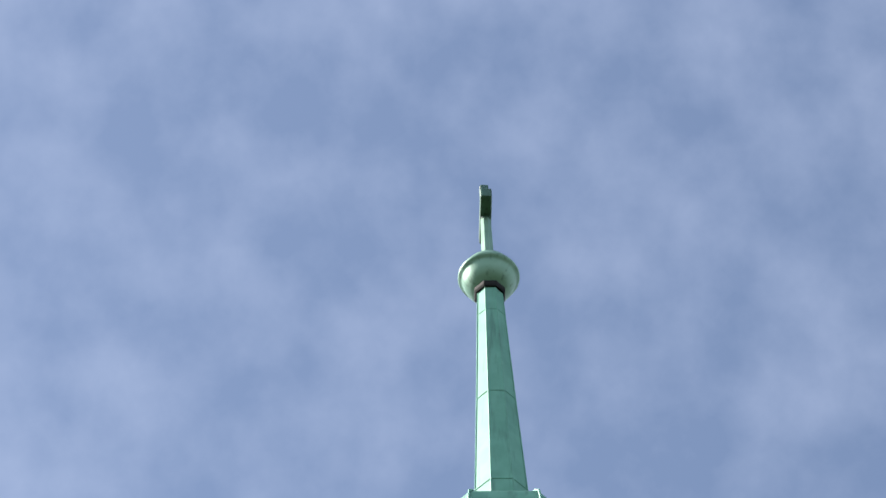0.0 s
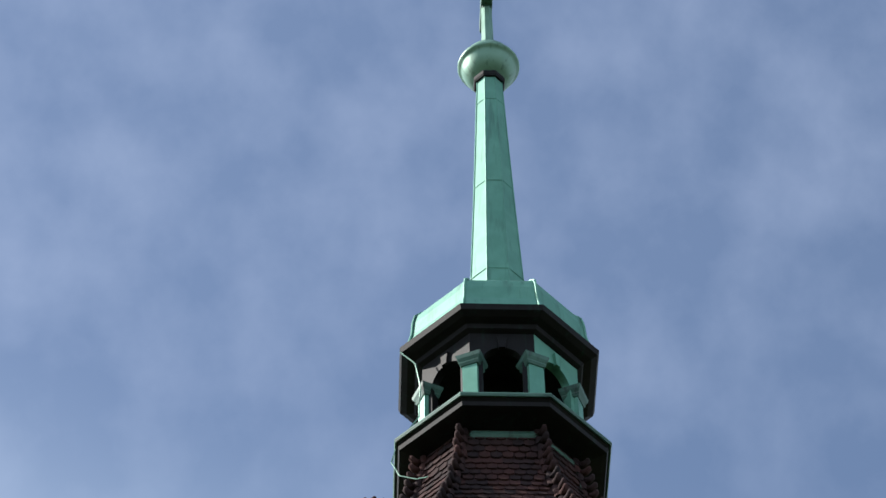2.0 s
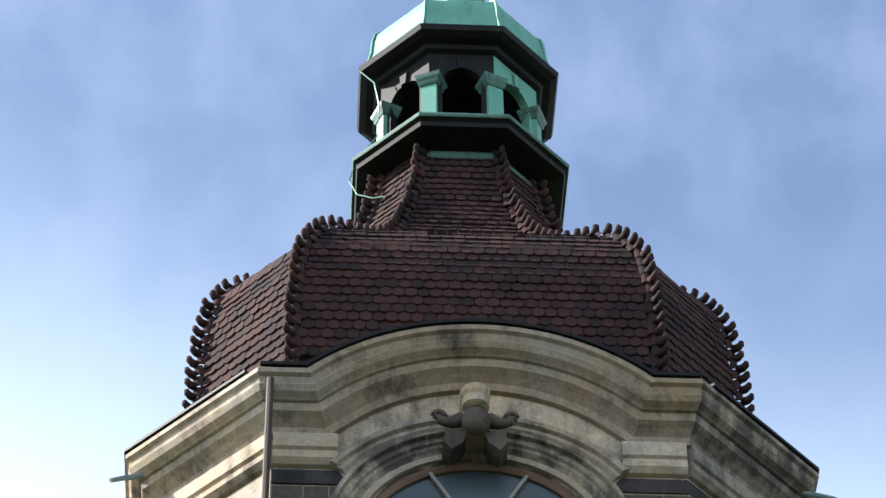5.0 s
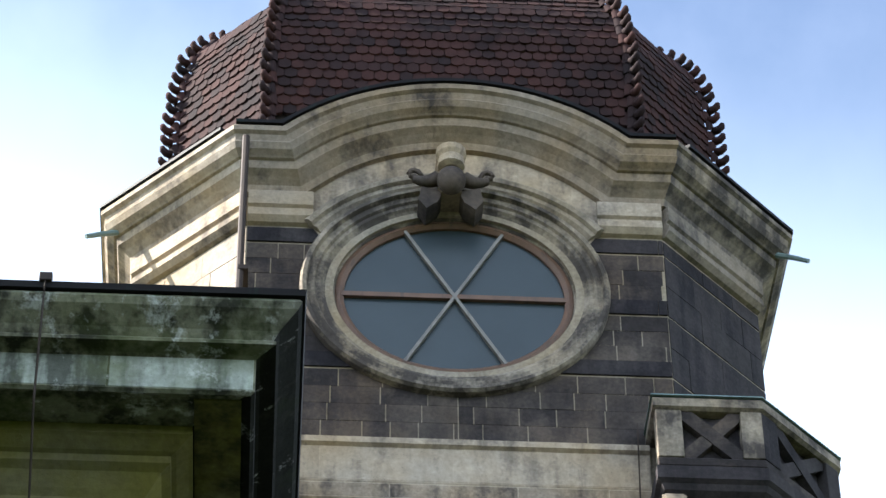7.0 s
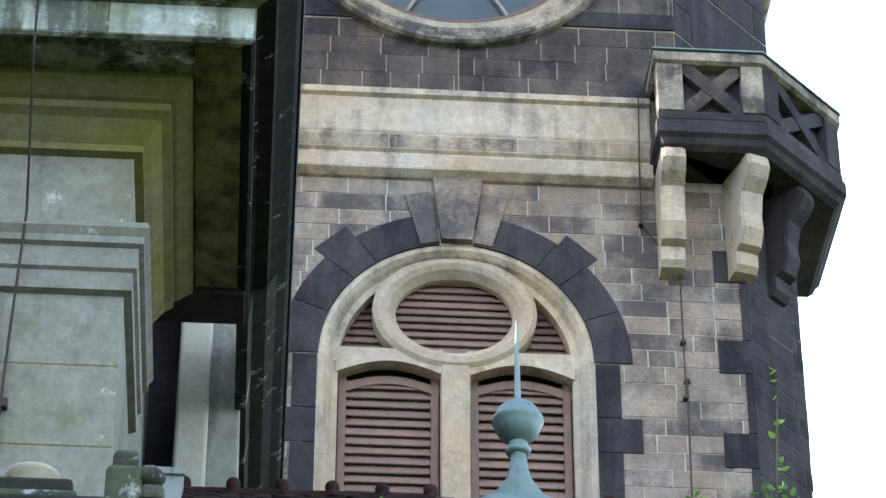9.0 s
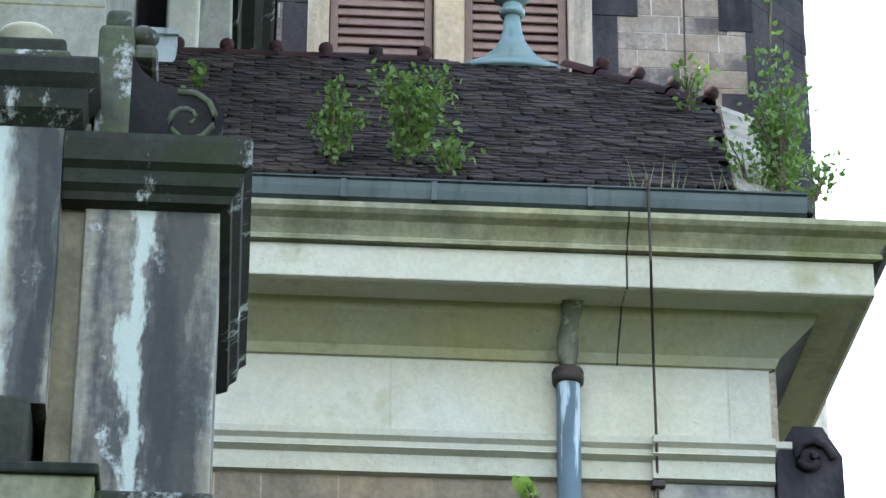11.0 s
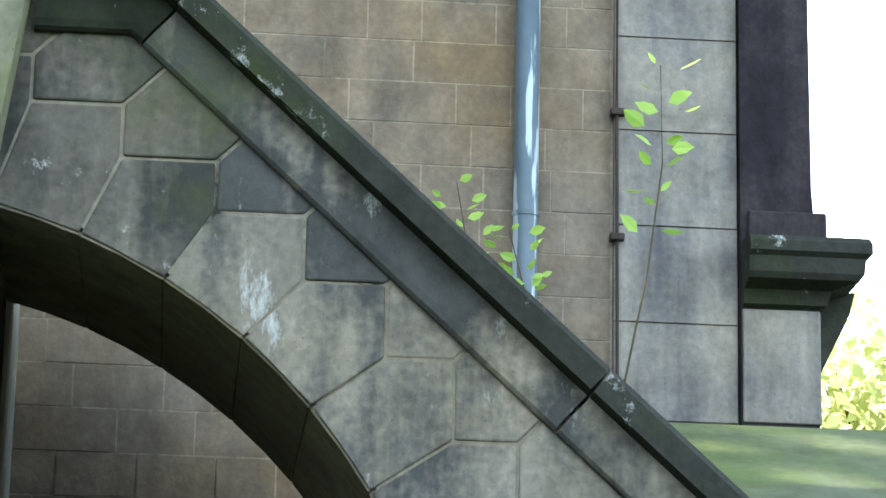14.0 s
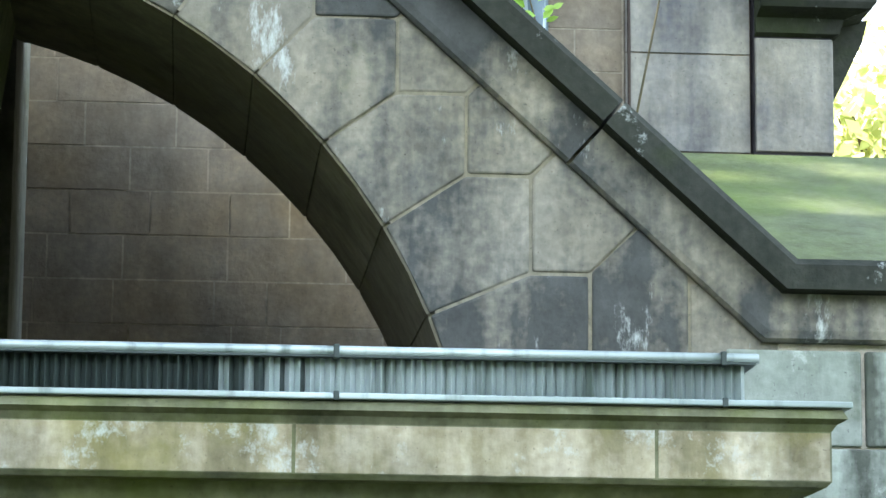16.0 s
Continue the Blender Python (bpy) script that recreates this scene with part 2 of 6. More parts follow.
def streaks(m, lime_at, soot_at):
    """Runs of lime and of soot down a pier, each given as the x of its middle and its half width."""
    n, l = m.node_tree.nodes, m.node_tree.links
    b = n["Principled BSDF"]
    pos = n.new("ShaderNodeNewGeometry").outputs["Position"]
    sep = n.new("ShaderNodeSeparateXYZ")
    l.new(pos, sep.inputs[0])
    wob = calc(n, l, "MULTIPLY", calc(n, l, "SUBTRACT", noise_at(n, l, pos, 2.6, 8, (1.5, 1.5, 0.5), 0.65), 0.5), 0.42)
    x = calc(n, l, "ADD", sep.outputs["X"], wob)
    col = b.inputs["Base Color"].links[0].from_socket
    for spots, paint in ((soot_at, (0.04, 0.042, 0.043)), (lime_at, (0.40, 0.44, 0.40))):
        for c, half in spots:
            d = calc(n, l, "ABSOLUTE", calc(n, l, "SUBTRACT", x, c), 0.0)
            col = mixed(n, l, ramp(n, l, d, half * 0.6, half * 1.15, 0.85, 0.0), col, paint)
    l.new(col, b.inputs["Base Color"])


streaks(PIER, [(-0.57, 0.045), (-1.32, 0.15)], [(-0.36, 0.15), (-1.02, 0.07)])
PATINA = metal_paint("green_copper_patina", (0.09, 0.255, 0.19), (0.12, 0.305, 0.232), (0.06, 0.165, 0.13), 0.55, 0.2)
DULL_GREEN = metal_paint("half_darkened_copper", (0.028, 0.078, 0.061), (0.05, 0.125, 0.097), (0.012, 0.02, 0.019), 0.6, 0.1)
BALL = metal_paint("dull_copper_patina", (0.13, 0.25, 0.19), (0.17, 0.30, 0.23), (0.07, 0.13, 0.10), 0.5, 0.3)
LEADY = metal_paint("blue_grey_patina", (0.115, 0.175, 0.175), (0.155, 0.218, 0.215), (0.07, 0.11, 0.115), 0.5, 0.2)
DARK_METAL = metal_paint("dark_copper", (0.006, 0.0057, 0.0065), (0.010, 0.009, 0.010), (0.009, 0.019, 0.016), 0.6, 0.1)
GUTTER = metal_paint("weathered_zinc", (0.044, 0.058, 0.056), (0.028, 0.04, 0.037), (0.017, 0.025, 0.022), 0.55, 0.2)
RIBS = metal_paint("ribbed_zinc", (0.42, 0.47, 0.47), (0.24, 0.28, 0.27), (0.12, 0.15, 0.13), 0.45, 0.35, 1.0)
PIPE = metal_paint("peeling_blue_pipe_paint", (0.075, 0.108, 0.13), (0.10, 0.137, 0.16), (0.40, 0.47, 0.50), 0.5, 0.1, 4, run_from=0.535)
DARK_METAL.node_tree.nodes["Principled BSDF"].inputs["Specular IOR Level"].default_value = 0.15
IRON = metal_paint("rusty_iron", (0.035, 0.024, 0.02), (0.05, 0.033, 0.025), (0.02, 0.017, 0.016), 0.7, 0.4)
TILE = tiles_paint("red_brown_roof_tile", (0.050, 0.023, 0.021), (0.026, 0.0165, 0.0175), (0.011, 0.0095, 0.011), False)
TILES = tiles_paint("red_brown_roof_tiles", (0.050, 0.023, 0.021), (0.026, 0.0165, 0.0175), (0.011, 0.0095, 0.011), True)
SLATE = tiles_paint("old_brown_tile", (0.052, 0.041, 0.036), (0.027, 0.023, 0.023), (0.016, 0.0145, 0.0145), False)
SLATES = tiles_paint("old_brown_tiles", (0.052, 0.041, 0.036), (0.027, 0.023, 0.023), (0.016, 0.0145, 0.0145), True)
UNDER = tiles_paint("roof_boarding", (0.03, 0.025, 0.022), (0.025, 0.02, 0.02), (0.02, 0.018, 0.018), True)
WOOD = metal_paint("brown_louvre_wood", (0.21, 0.13, 0.10), (0.16, 0.098, 0.078), (0.10, 0.065, 0.055), 0.6, 0.0, 6, 0.2, 0.4)
FRAME = metal_paint("red_brown_window_wood", (0.15, 0.08, 0.05), (0.11, 0.06, 0.04), (0.07, 0.045, 0.035), 0.55, 0.0, 6)
BAR = metal_paint("grey_glazing_bar", (0.22, 0.20, 0.18), (0.16, 0.15, 0.14), (0.09, 0.085, 0.08), 0.6, 0.1, 6)
# near-black paint that stands in for unlit space behind openings
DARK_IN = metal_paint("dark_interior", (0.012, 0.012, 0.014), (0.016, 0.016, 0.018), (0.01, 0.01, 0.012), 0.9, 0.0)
GLASS, _n, _l, _b = nodes_of("dull_window_glass", 0.28)
_b.inputs["Specular IOR Level"].default_value = 0.35
_g = noise_at(_n, _l, _n.new("ShaderNodeNewGeometry").outputs["Position"], 1.2, 4)
_l.new(mixed(_n, _l, _g, (0.030, 0.042, 0.052), (0.052, 0.068, 0.080)), _b.inputs["Base Color"])


def leaf_paint(name, c1, c2):
    m, n, l, b = nodes_of(name, 0.5)
    rnd = n.new("ShaderNodeNewGeometry").outputs["Random Per Island"]
    l.new(mixed(n, l, rnd, c1, c2), b.inputs["Base Color"])
    b.inputs["Transmission Weight"].default_value = 0.0
    b.inputs["Subsurface Weight"].default_value = 0.0
    tr = n.new("ShaderNodeBsdfTranslucent")
    l.new(mixed(n, l, rnd, c1, c2), tr.inputs["Color"])
    mx = n.new("ShaderNodeMixShader")
    mx.inputs[0].default_value = 0.45
    out = n["Material Output"]
    l.new(b.outputs[0], mx.inputs[1])
    l.new(tr.outputs[0], mx.inputs[2])
    l.new(mx.outputs[0], out.inputs["Surface"])
    return m


LEAF = leaf_paint("young_green_leaf", (0.26, 0.44, 0.06), (0.40, 0.58, 0.12))
SHRUB_LEAF = leaf_paint("dark_shrub_leaf", (0.07, 0.14, 0.022), (0.15, 0.235, 0.045))
TREE_LEAF = leaf_paint("spring_tree_leaf", (0.34, 0.38, 0.13), (0.48, 0.5, 0.22))
GRASS = leaf_paint("dry_grass", (0.22, 0.21, 0.10), (0.12, 0.15, 0.05))
BARK = stone("bark", (0.10, 0.08, 0.06), (0.07, 0.055, 0.04), (0.03, 0.025, 0.02))
TWIG = stone("twig", (0.12, 0.10, 0.06), (0.09, 0.08, 0.045), (0.05, 0.04, 0.03))
LAWN = stone("lawn", (0.06, 0.08, 0.025), (0.045, 0.06, 0.02), (0.03, 0.035, 0.015))

# ================= building helpers =================
PLACE = {}


def finish(ob, parent, m=None):
    """Parents ob while it keeps its place in the world."""
    m = m or Matrix.Identity(4)
    ob.matrix_basis = m
    PLACE[ob.name] = m
    if parent:
        ob.parent = parent
        ob.matrix_parent_inverse = PLACE[parent.name].inverted()
    return ob


def thing(name, at, label, category, kind="", group=""):
    ob = new(name)
    ob.empty_display_size = 0.3
    finish(ob, None, Matrix.Translation(at))
    return tagged(ob, label, category, group, kind)


def mesh_of(name, bm, material, smooth=False):
    bmesh.ops.recalc_face_normals(bm, faces=bm.faces)
    me = bpy.data.meshes.new(name)
    bm.to_mesh(me)
    bm.free()
    me.materials.append(material)
    if smooth:
        me.shade_smooth()
    return me


def part(name, bm, material, parent, label="", smooth=False):
    ob = finish(new(name, mesh_of(name, bm, material, smooth)), parent)
    return tagged(ob, label) if label else ob


def piece(name, me, parent, m):
    return finish(new(name, me), parent, m)


def box(bm, x0, x1, y0, y1, z0, z1, bevel=0.0):
    v = bmesh.ops.create_cube(bm, size=1.0, matrix=Matrix.LocRotScale(((x0 + x1) / 2, (y0 + y1) / 2, (z0 + z1) / 2), None, (x1 - x0, y1 - y0, z1 - z0)))["verts"]
    if bevel:
        e = list({e for q in v for e in q.link_edges})
        bmesh.ops.bevel(bm, geom=e, offset=bevel, segments=2, affect="EDGES", profile=0.5)
    return bm


def boxed(*a, **k):
    return box(bmesh.new(), *a, **k)


def prism(bm, pts, y0, y1):
    """A polygon of (x, z) points, drawn out from y0 to y1."""
    a = [bm.verts.new((x, y0, z)) for x, z in pts]
    b = [bm.verts.new((x, y1, z)) for x, z in pts]
    bm.faces.new(a)
    bm.faces.new(b[::-1])
    for i in range(len(pts)):
        j = (i + 1) % len(pts)
        bm.faces.new((a[i], b[i], b[j], a[j]))
    return bm


def worn(bm, w=0.012):
    """Rounds off the edges of a stone."""
    bmesh.ops.bevel(bm, geom=list(bm.edges), offset=w, segments=2, affect="EDGES", profile=0.5)
    return bm


def skin(bm, rows, wrap_rows=False, wrap_cols=False, caps=False):
    """Faces between rows of points."""
    vs = [[bm.verts.new(p) for p in r] for r in rows]
    n, k = len(vs), len(vs[0])
    for i in range(n if wrap_rows else n - 1):
        for j in range(k if wrap_cols else k - 1):
            f = (vs[i][j], vs[i][(j + 1) % k], vs[(i + 1) % n][(j + 1) % k], vs[(i + 1) % n][j])
            bm.faces.new(f)
    if caps:
        bm.faces.new(vs[0])
        bm.faces.new(vs[-1][::-1])
    return bm


def plan_rows(path, prof, closed=False):
    """Rows of a moulding along a plan path of (x, y); its outside is to the right of the way. prof: (out, z)."""
    n, rows = len(path), []
    for i, p in enumerate(path):
        dirs = []
        for a, b in ((i - 1, i), (i, i + 1)):
            if closed or (a >= 0 and b < n):
                q = Vector(path[b % n]) - Vector(path[a % n])
                dirs.append(Vector((q.y, -q.x)).normalized())
        m = dirs[0] if len(dirs) == 1 else (dirs[0] + dirs[1]) / (1 + dirs[0].dot(dirs[1]))
        rows.append([(p[0] + m.x * o, p[1] + m.y * o, z) for o, z in prof])
    return rows


def moulding(path, prof, closed=False, bm=None):
    bm = bm or bmesh.new()
    return skin(bm, plan_rows(path, prof, closed), closed, True, not closed)


def two_tone_moulding(name, path, prof, front, side, parent, label="", side_label=""):
    """A moulding round one corner, with a material of its own on the return."""
    rows = plan_rows(path, prof)
    part(name, skin(bmesh.new(), rows[:2], False, True, True), front, parent, label)
    return part(name, skin(bmesh.new(), rows[1:], False, True, True), side, parent, side_label)


def face_sweep(path, prof, y, closed=False, bm=None):
    """A moulding along a path of (x, z) on a wall at y. prof: (out of the wall, away from the path's left)."""
    bm, n, rows = bm or bmesh.new(), len(path), []
    for i, p in enumerate(path):
        dirs = []
        for a, b in ((i - 1, i), (i, i + 1)):
            if closed or (a >= 0 and b < n):
                q = Vector(path[b % n]) - Vector(path[a % n])
                dirs.append(Vector((-q.y, q.x)).normalized())
        m = dirs[0] if len(dirs) == 1 else (dirs[0] + dirs[1]) / (1 + dirs[0].dot(dirs[1]))
        rows.append([(p[0] + m.x * h, y - o, p[1] + m.y * h) for o, h in prof])
    return skin(bm, rows, closed, True, not closed)


def octagon(c, half, front):
    """A square of that half width with its corners cut, counter-clockwise from the front's left end."""
    x, y = c
    return [(x - front, y - half), (x + front, y - half), (x + half, y - front), (x + half, y + front),
            (x + front, y + half), (x - front, y + half), (x - half, y + front), (x - half, y - front)]


def octa_stack(c, levels, bm=None, caps=True):
    """A solid of octagons: levels of (z, half, front)."""
    return skin(bm or bmesh.new(), [[(x, y, z) for x, y in octagon(c, h, f)] for z, h, f in levels], False, True, caps)


def lathe(c, prof, seg=24, bm=None):
    rows = [[(c[0] + r * math.cos(a * math.tau / seg), c[1] + r * math.sin(a * math.tau / seg), z) for a in range(seg)] for r, z in prof]
    return skin(bm or bmesh.new(), rows, False, True, True)


def tube(pts, r, seg=8, bm=None):
    """A round bar along points."""
    bm, rows = bm or bmesh.new(), []
    for i, p in enumerate(pts):
        d = (Vector(pts[min(i + 1, len(pts) - 1)]) - Vector(pts[max(i - 1, 0)])).normalized()
        q = d.to_track_quat("Z", "X")
        rr = r[i] if isinstance(r, (list, tuple)) else r
        rows.append([tuple(Vector(p) + q @ Vector((rr * math.cos(a * math.tau / seg), rr * math.sin(a * math.tau / seg), 0))) for a in range(seg)])
    return skin(bm, rows, False, True, True)


def plate_with_hole(bm, centre, reach, rect, y0, y1, steps=72):
    """A wall plate of rect (x0, x1, z0, z1) with a hole whose edge lies reach(angle) from centre."""
    cx, cz = centre
    x0, x1, z0, z1 = rect
    angles = sorted({i * math.tau / steps for i in range(steps)} | {math.atan2(z - cz, x - cx) % math.tau for x in (x0, x1) for z in (z0, z1)})
    inner, outer = [], []
    for a in angles:
        c, s = math.cos(a), math.sin(a)
        inner.append((cx + reach(a) * c, cz + reach(a) * s))
        tx = ((x1 if c > 0 else x0) - cx) / c if abs(c) > 1e-9 else 1e9
        tz = ((z1 if s > 0 else z0) - cz) / s if abs(s) > 1e-9 else 1e9
        k = min(tx, tz)
        outer.append((cx + k * c, cz + k * s))
    rows = [[(x, y, z) for x, z in ring] for ring, y in ((outer, y1), (outer, y0), (inner, y0), (inner, y1))]
    return skin(bm, rows, True, True)


UNITS = {}


def block_mesh(material):
    if material.name not in UNITS:
        UNITS[material.name] = mesh_of("stone_block", boxed(-0.5, 0.5, -0.5, 0.5, -0.5, 0.5), material)
    return UNITS[material.name]


def courses(parent, material, origin, heading, length, z0, z1, height, lens, rng, proud=0.007, depth=0.1, gap=0.018, clip=None, name="stone", bed=None):
    """Blocks in courses on a wall: origin (x, y) of its left end, heading in degrees of the way along it."""
    u = Vector((math.cos(radians(heading)), math.sin(radians(heading)), 0))
    nrm = Vector((u.y, -u.x, 0))
    me, rows = block_mesh(material), max(1, round((z1 - z0) / height))
    hh = (z1 - z0) / rows
    for r in range(rows):
        s, zc = -rng.uniform(0, lens[0]), z0 + (r + 0.5) * hh
        while s < length:
            w = rng.uniform(*lens)
            a, b = max(s, 0), min(s + w, length)
            s += w
            for a, b in (clip(a, b, zc) if clip else ((a, b),)):
                if b - a < 0.05:
                    continue
                d = proud + rng.uniform(-0.004, 0.004)
                c = Vector((*origin, zc)) + u * (a + b) / 2 + nrm * (d - depth / 2)
                piece(name, me, parent, Matrix.LocRotScale(c, Euler((0, 0, radians(heading))), (b - a - gap, depth, hh - (gap if bed is None else bed))))


def keep_out(a, b, lo, hi):
    """What is left of a to b outside lo to hi."""
    return [(p, q) for p, q in ((a, min(b, lo)), (max(a, hi), b)) if q > p]


# ================= ground =================
ground = part("ground", boxed(-900, 900, -900, 900, -0.3, 0.0), LAWN, None)
tagged(ground, "dull green lawn round the church", "ground", kind="structure")

# ================= church tower =================
TC = (2.0, 30.92)                      # plan centre
FRONT = 27.0                           # front wall
HALF = TC[1] - FRONT
tower = thing("church_tower", (TC[0], TC[1], 0), "sooty sandstone church tower with oval window, tiled dome and copper spire", "tower")
rng = random.Random(4)


def oval_reach(rx, rz):
    return lambda a: rx * rz / math.hypot(rz * math.cos(a), rx * math.sin(a))


OC, WC = (1.985, 25.15), (1.97, 19.2)     # centres of the oval window and of the arched window


def arch_reach(r, below):
    def f(a):
        if math.sin(a) >= 0:
            return r
        c, s = abs(math.cos(a)), -math.sin(a)
        return min(r / c if c > 1e-9 else 1e9, below / s)
    return f


# lower stage
low = octagon(TC, HALF, 3.2)
bm = bmesh.new()
plate_with_hole(bm, WC, arch_reach(1.5, 5.2), (TC[0] - 3.2, TC[0] + 3.2, 0.0, 22.0), FRONT, FRONT + 0.6)
skin(bm, [[(x, y, z) for x, y in low[1:] + low[:1]] for z in (0.0, 22.0)])
lower_wall = part("lower_wall", bm, MORTAR, tower, "lower tower wall with pale mortar joints")
# upper stage
upp = octagon(TC, HALF, 2.55)
bm = bmesh.new()
plate_with_hole(bm, OC, oval_reach(1.47, 1.25), (TC[0] - 2.55, TC[0] + 2.55, 22.0, 27.6), FRONT, FRONT + 0.6)
skin(bm, [[(x, y, z) for x, y in upp[1:] + upp[:1]] for z in (22.0, 27.6)])
upper_wall = part("upper_wall", bm, DULL_MORTAR, tower, "blackened upper tower wall")
for z, h, f in ((21.98, HALF + 0.02, 3.2), (27.5, HALF - 0.02, 2.53)):
    part("floor_slab", octa_stack(TC, [(z - 0.05, h, f), (z, h, f)]), BLACK, tower)

# string course under the oval window, of dressed blocks
STRING = [(0, 22.86), (0.06, 22.82), (0.12, 22.80), (0.12, 22.72), (0.07, 22.69), (0.07, 22.20), (0.05, 22.17), (0.12, 22.14), (0.12, 21.93), (0.08, 21.90),
          (0.08, 21.87), (0.14, 21.83), (0.14, 21.64), (0.05, 21.58), (0, 21.57)]
string_course = part("string_course", moulding([low[7], (TC[0] - 3.2, FRONT), (4.2, FRONT)], STRING), CREAM, tower, "cream sandstone string course")
for zz0, zz1, out, joints in ((22.21, 22.68, 0.07, (0.4, 1.93, 3.4)), (21.65, 21.82, 0.14, (1.2, 1.93, 3.0)), (21.94, 22.13, 0.12, (1.2, 2.66, 3.7))):
    xs = [-1.0, *joints, 4.19]
    for a, b in zip(xs, xs[1:]):
        piece("stone", block_mesh(TONED if zz0 == 21.94 else CREAM), string_course, Matrix.LocRotScale(((a + b) / 2, FRONT - out - 0.004 + 0.03, (zz0 + zz1) / 2), None, (b - a - 0.012, 0.06, zz1 - zz0 - 0.01)))

# main cornice: it rises over the oval window
TOP = 27.35
CORNICE = [(0.0, 0.06), (0.5, 0.0), (0.52, -0.03), (0.52, -0.10), (0.47, -0.13), (0.45, -0.22), (0.47, -0.25), (0.43, -0.33), (0.36, -0.38),
           (0.34, -0.40), (0.30, -0.41), (0.28, -0.52), (0.20, -0.58), (0.12, -0.66), (0.10, -0.76), (0.0, -0.78)]
PR = 3.16
half_a = math.asin((TOP - 25.04) / PR)
arc = [(TC[0] - PR * math.cos(half_a + i * (math.pi - 2 * half_a) / 28), 25.04 + PR * math.sin(half_a + i * (math.pi - 2 * half_a) / 28)) for i in range(29)]
rows = []
path = [(TC[0] - 2.55, TOP), *arc, (TC[0] + 2.55, TOP)]
for i, p in enumerate(path):
    if i in (0, len(path) - 1):
        side = -1 if i == 0 else 1
        rows.append([(p[0] + side * 0.414 * o, FRONT - o, p[1] + h) for o, h in CORNICE])
        continue
    d = [Vector((-(path[k + 1][1] - path[k][1]), path[k + 1][0] - path[k][0])).normalized() for k in (i - 1, i)]
    m = (d[0] + d[1]) / (1 + d[0].dot(d[1]))
    rows.append([(p[0] + m.x * h, FRONT - o, p[1] + m.y * h) for o, h in CORNICE])
cornice = part("arched_cornice", skin(bmesh.new(), rows, False, True, True), TONED, tower, "cream moulded cornice arched over the oval window")
side_path = [upp[k] for k in (1, 2, 3, 4, 5, 6, 7, 0)]
rows = plan_rows(side_path, [(o, TOP + h) for o, h in CORNICE])
for i, s in ((0, 1), (7, -1)):
    rows[i] = [(side_path[i][0] + s * 0.414 * o, FRONT - o, TOP + h) for o, h in CORNICE]
# cornice colour carries the light: dark away from the sun, cream towards it
part("side_cornice", skin(bmesh.new(), rows[:5], False, True, True), SHADED, tower, "sooty moulded cornice, darkened on the canted side away from the sun")
part("side_cornice", skin(bmesh.new(), rows[4:], False, True, True), CREAM, tower, "cream cornice, kept lighter on the sunny canted side")
# copper gutter edge on the cornice
bm = face_sweep([(TC[0] - 2.74, TOP + 0.012), *[(x, z + 0.012) for x, z in arc], (TC[0] + 2.74, TOP + 0.012)], [(0.54, 0.0), (0.54, 0.05), (0.30, 0.07), (0.30, 0.0)], FRONT)
moulding(octagon(TC, HALF, 2.55)[1:] + octagon(TC, HALF, 2.55)[:1], [(0.54, TOP + 0.012), (0.54, TOP + 0.06), (0.30, TOP + 0.08), (0.30, TOP + 0.012)], False, bm)
part("roof_gutter", bm, DARK_METAL, tower, "thin dark copper gutter edge")
# gable field behind the arched cornice
part("gable_field", prism(bmesh.new(), [(TC[0] - 2.2, 26.9), *[(TC[0] + (x - TC[0]) * 0.98, z) for x, z in arc], (TC[0] + 2.2, 26.9)], FRONT + 0.01, FRONT + 0.5), CREAM, tower)
# soffit arch field between oval hood and cornice
hood = [(OC[0] - 2.02 * math.cos(a), OC[1] + 1.72 * math.sin(a)) for a in [radians(32 + 116 * i / 30) for i in range(31)]]
part("hood_mould", face_sweep(hood, [(0.0, 0.16), (0.10, 0.16), (0.14, 0.11), (0.14, 0.05), (0.09, 0.02), (0.10, -0.04), (0.06, -0.09), (0.06, -0.15), (0, -0.17)], FRONT), STAINED, tower, "stone hood moulding over the oval window")
bm = bmesh.new()
n = 40
outer = [(TC[0] - 2.6 * math.cos(a), 25.04 + 2.42 * math.sin(a)) for a in [radians(38 + 104 * i / n) for i in range(n + 1)]]
inner = [(OC[0] - 1.9 * math.cos(a), OC[1] + 1.6 * math.sin(a)) for a in [radians(30 + 120 * i / n) for i in range(n + 1)]]
skin(bm, [[(x, FRONT - 0.03, z) for x, z in outer], [(x, FRONT - 0.03, z) for x, z in inner]])
part("tympanum", bm, CREAM, tower, "pale stone field over the oval window")
# capital bands beside the oval window
for x0, x1 in ((TC[0] - 2.55, TC[0] - 1.75), (TC[0] + 1.75, TC[0] + 2.55)):
    ends = [(x0, FRONT), (x1, FRONT)]
    bm = moulding(ends, [(0, 26.62), (0.13, 26.60), (0.13, 26.38), (0.09, 26.35), (0.09, 26.31), (0.12, 26.29), (0.12, 26.21), (0.06, 26.14), (0, 26.12)])
    part("capital_band", bm, CREAM, tower, "cream stone band")
for k in (1, 7):
    a, b = upp[k], upp[(k + 1) % 8]
    # bands follow the cornice: darker on the side turned from the sun
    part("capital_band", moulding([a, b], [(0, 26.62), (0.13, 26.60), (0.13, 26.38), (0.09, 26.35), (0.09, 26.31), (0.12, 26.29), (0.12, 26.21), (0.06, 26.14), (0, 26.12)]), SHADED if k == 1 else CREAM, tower)

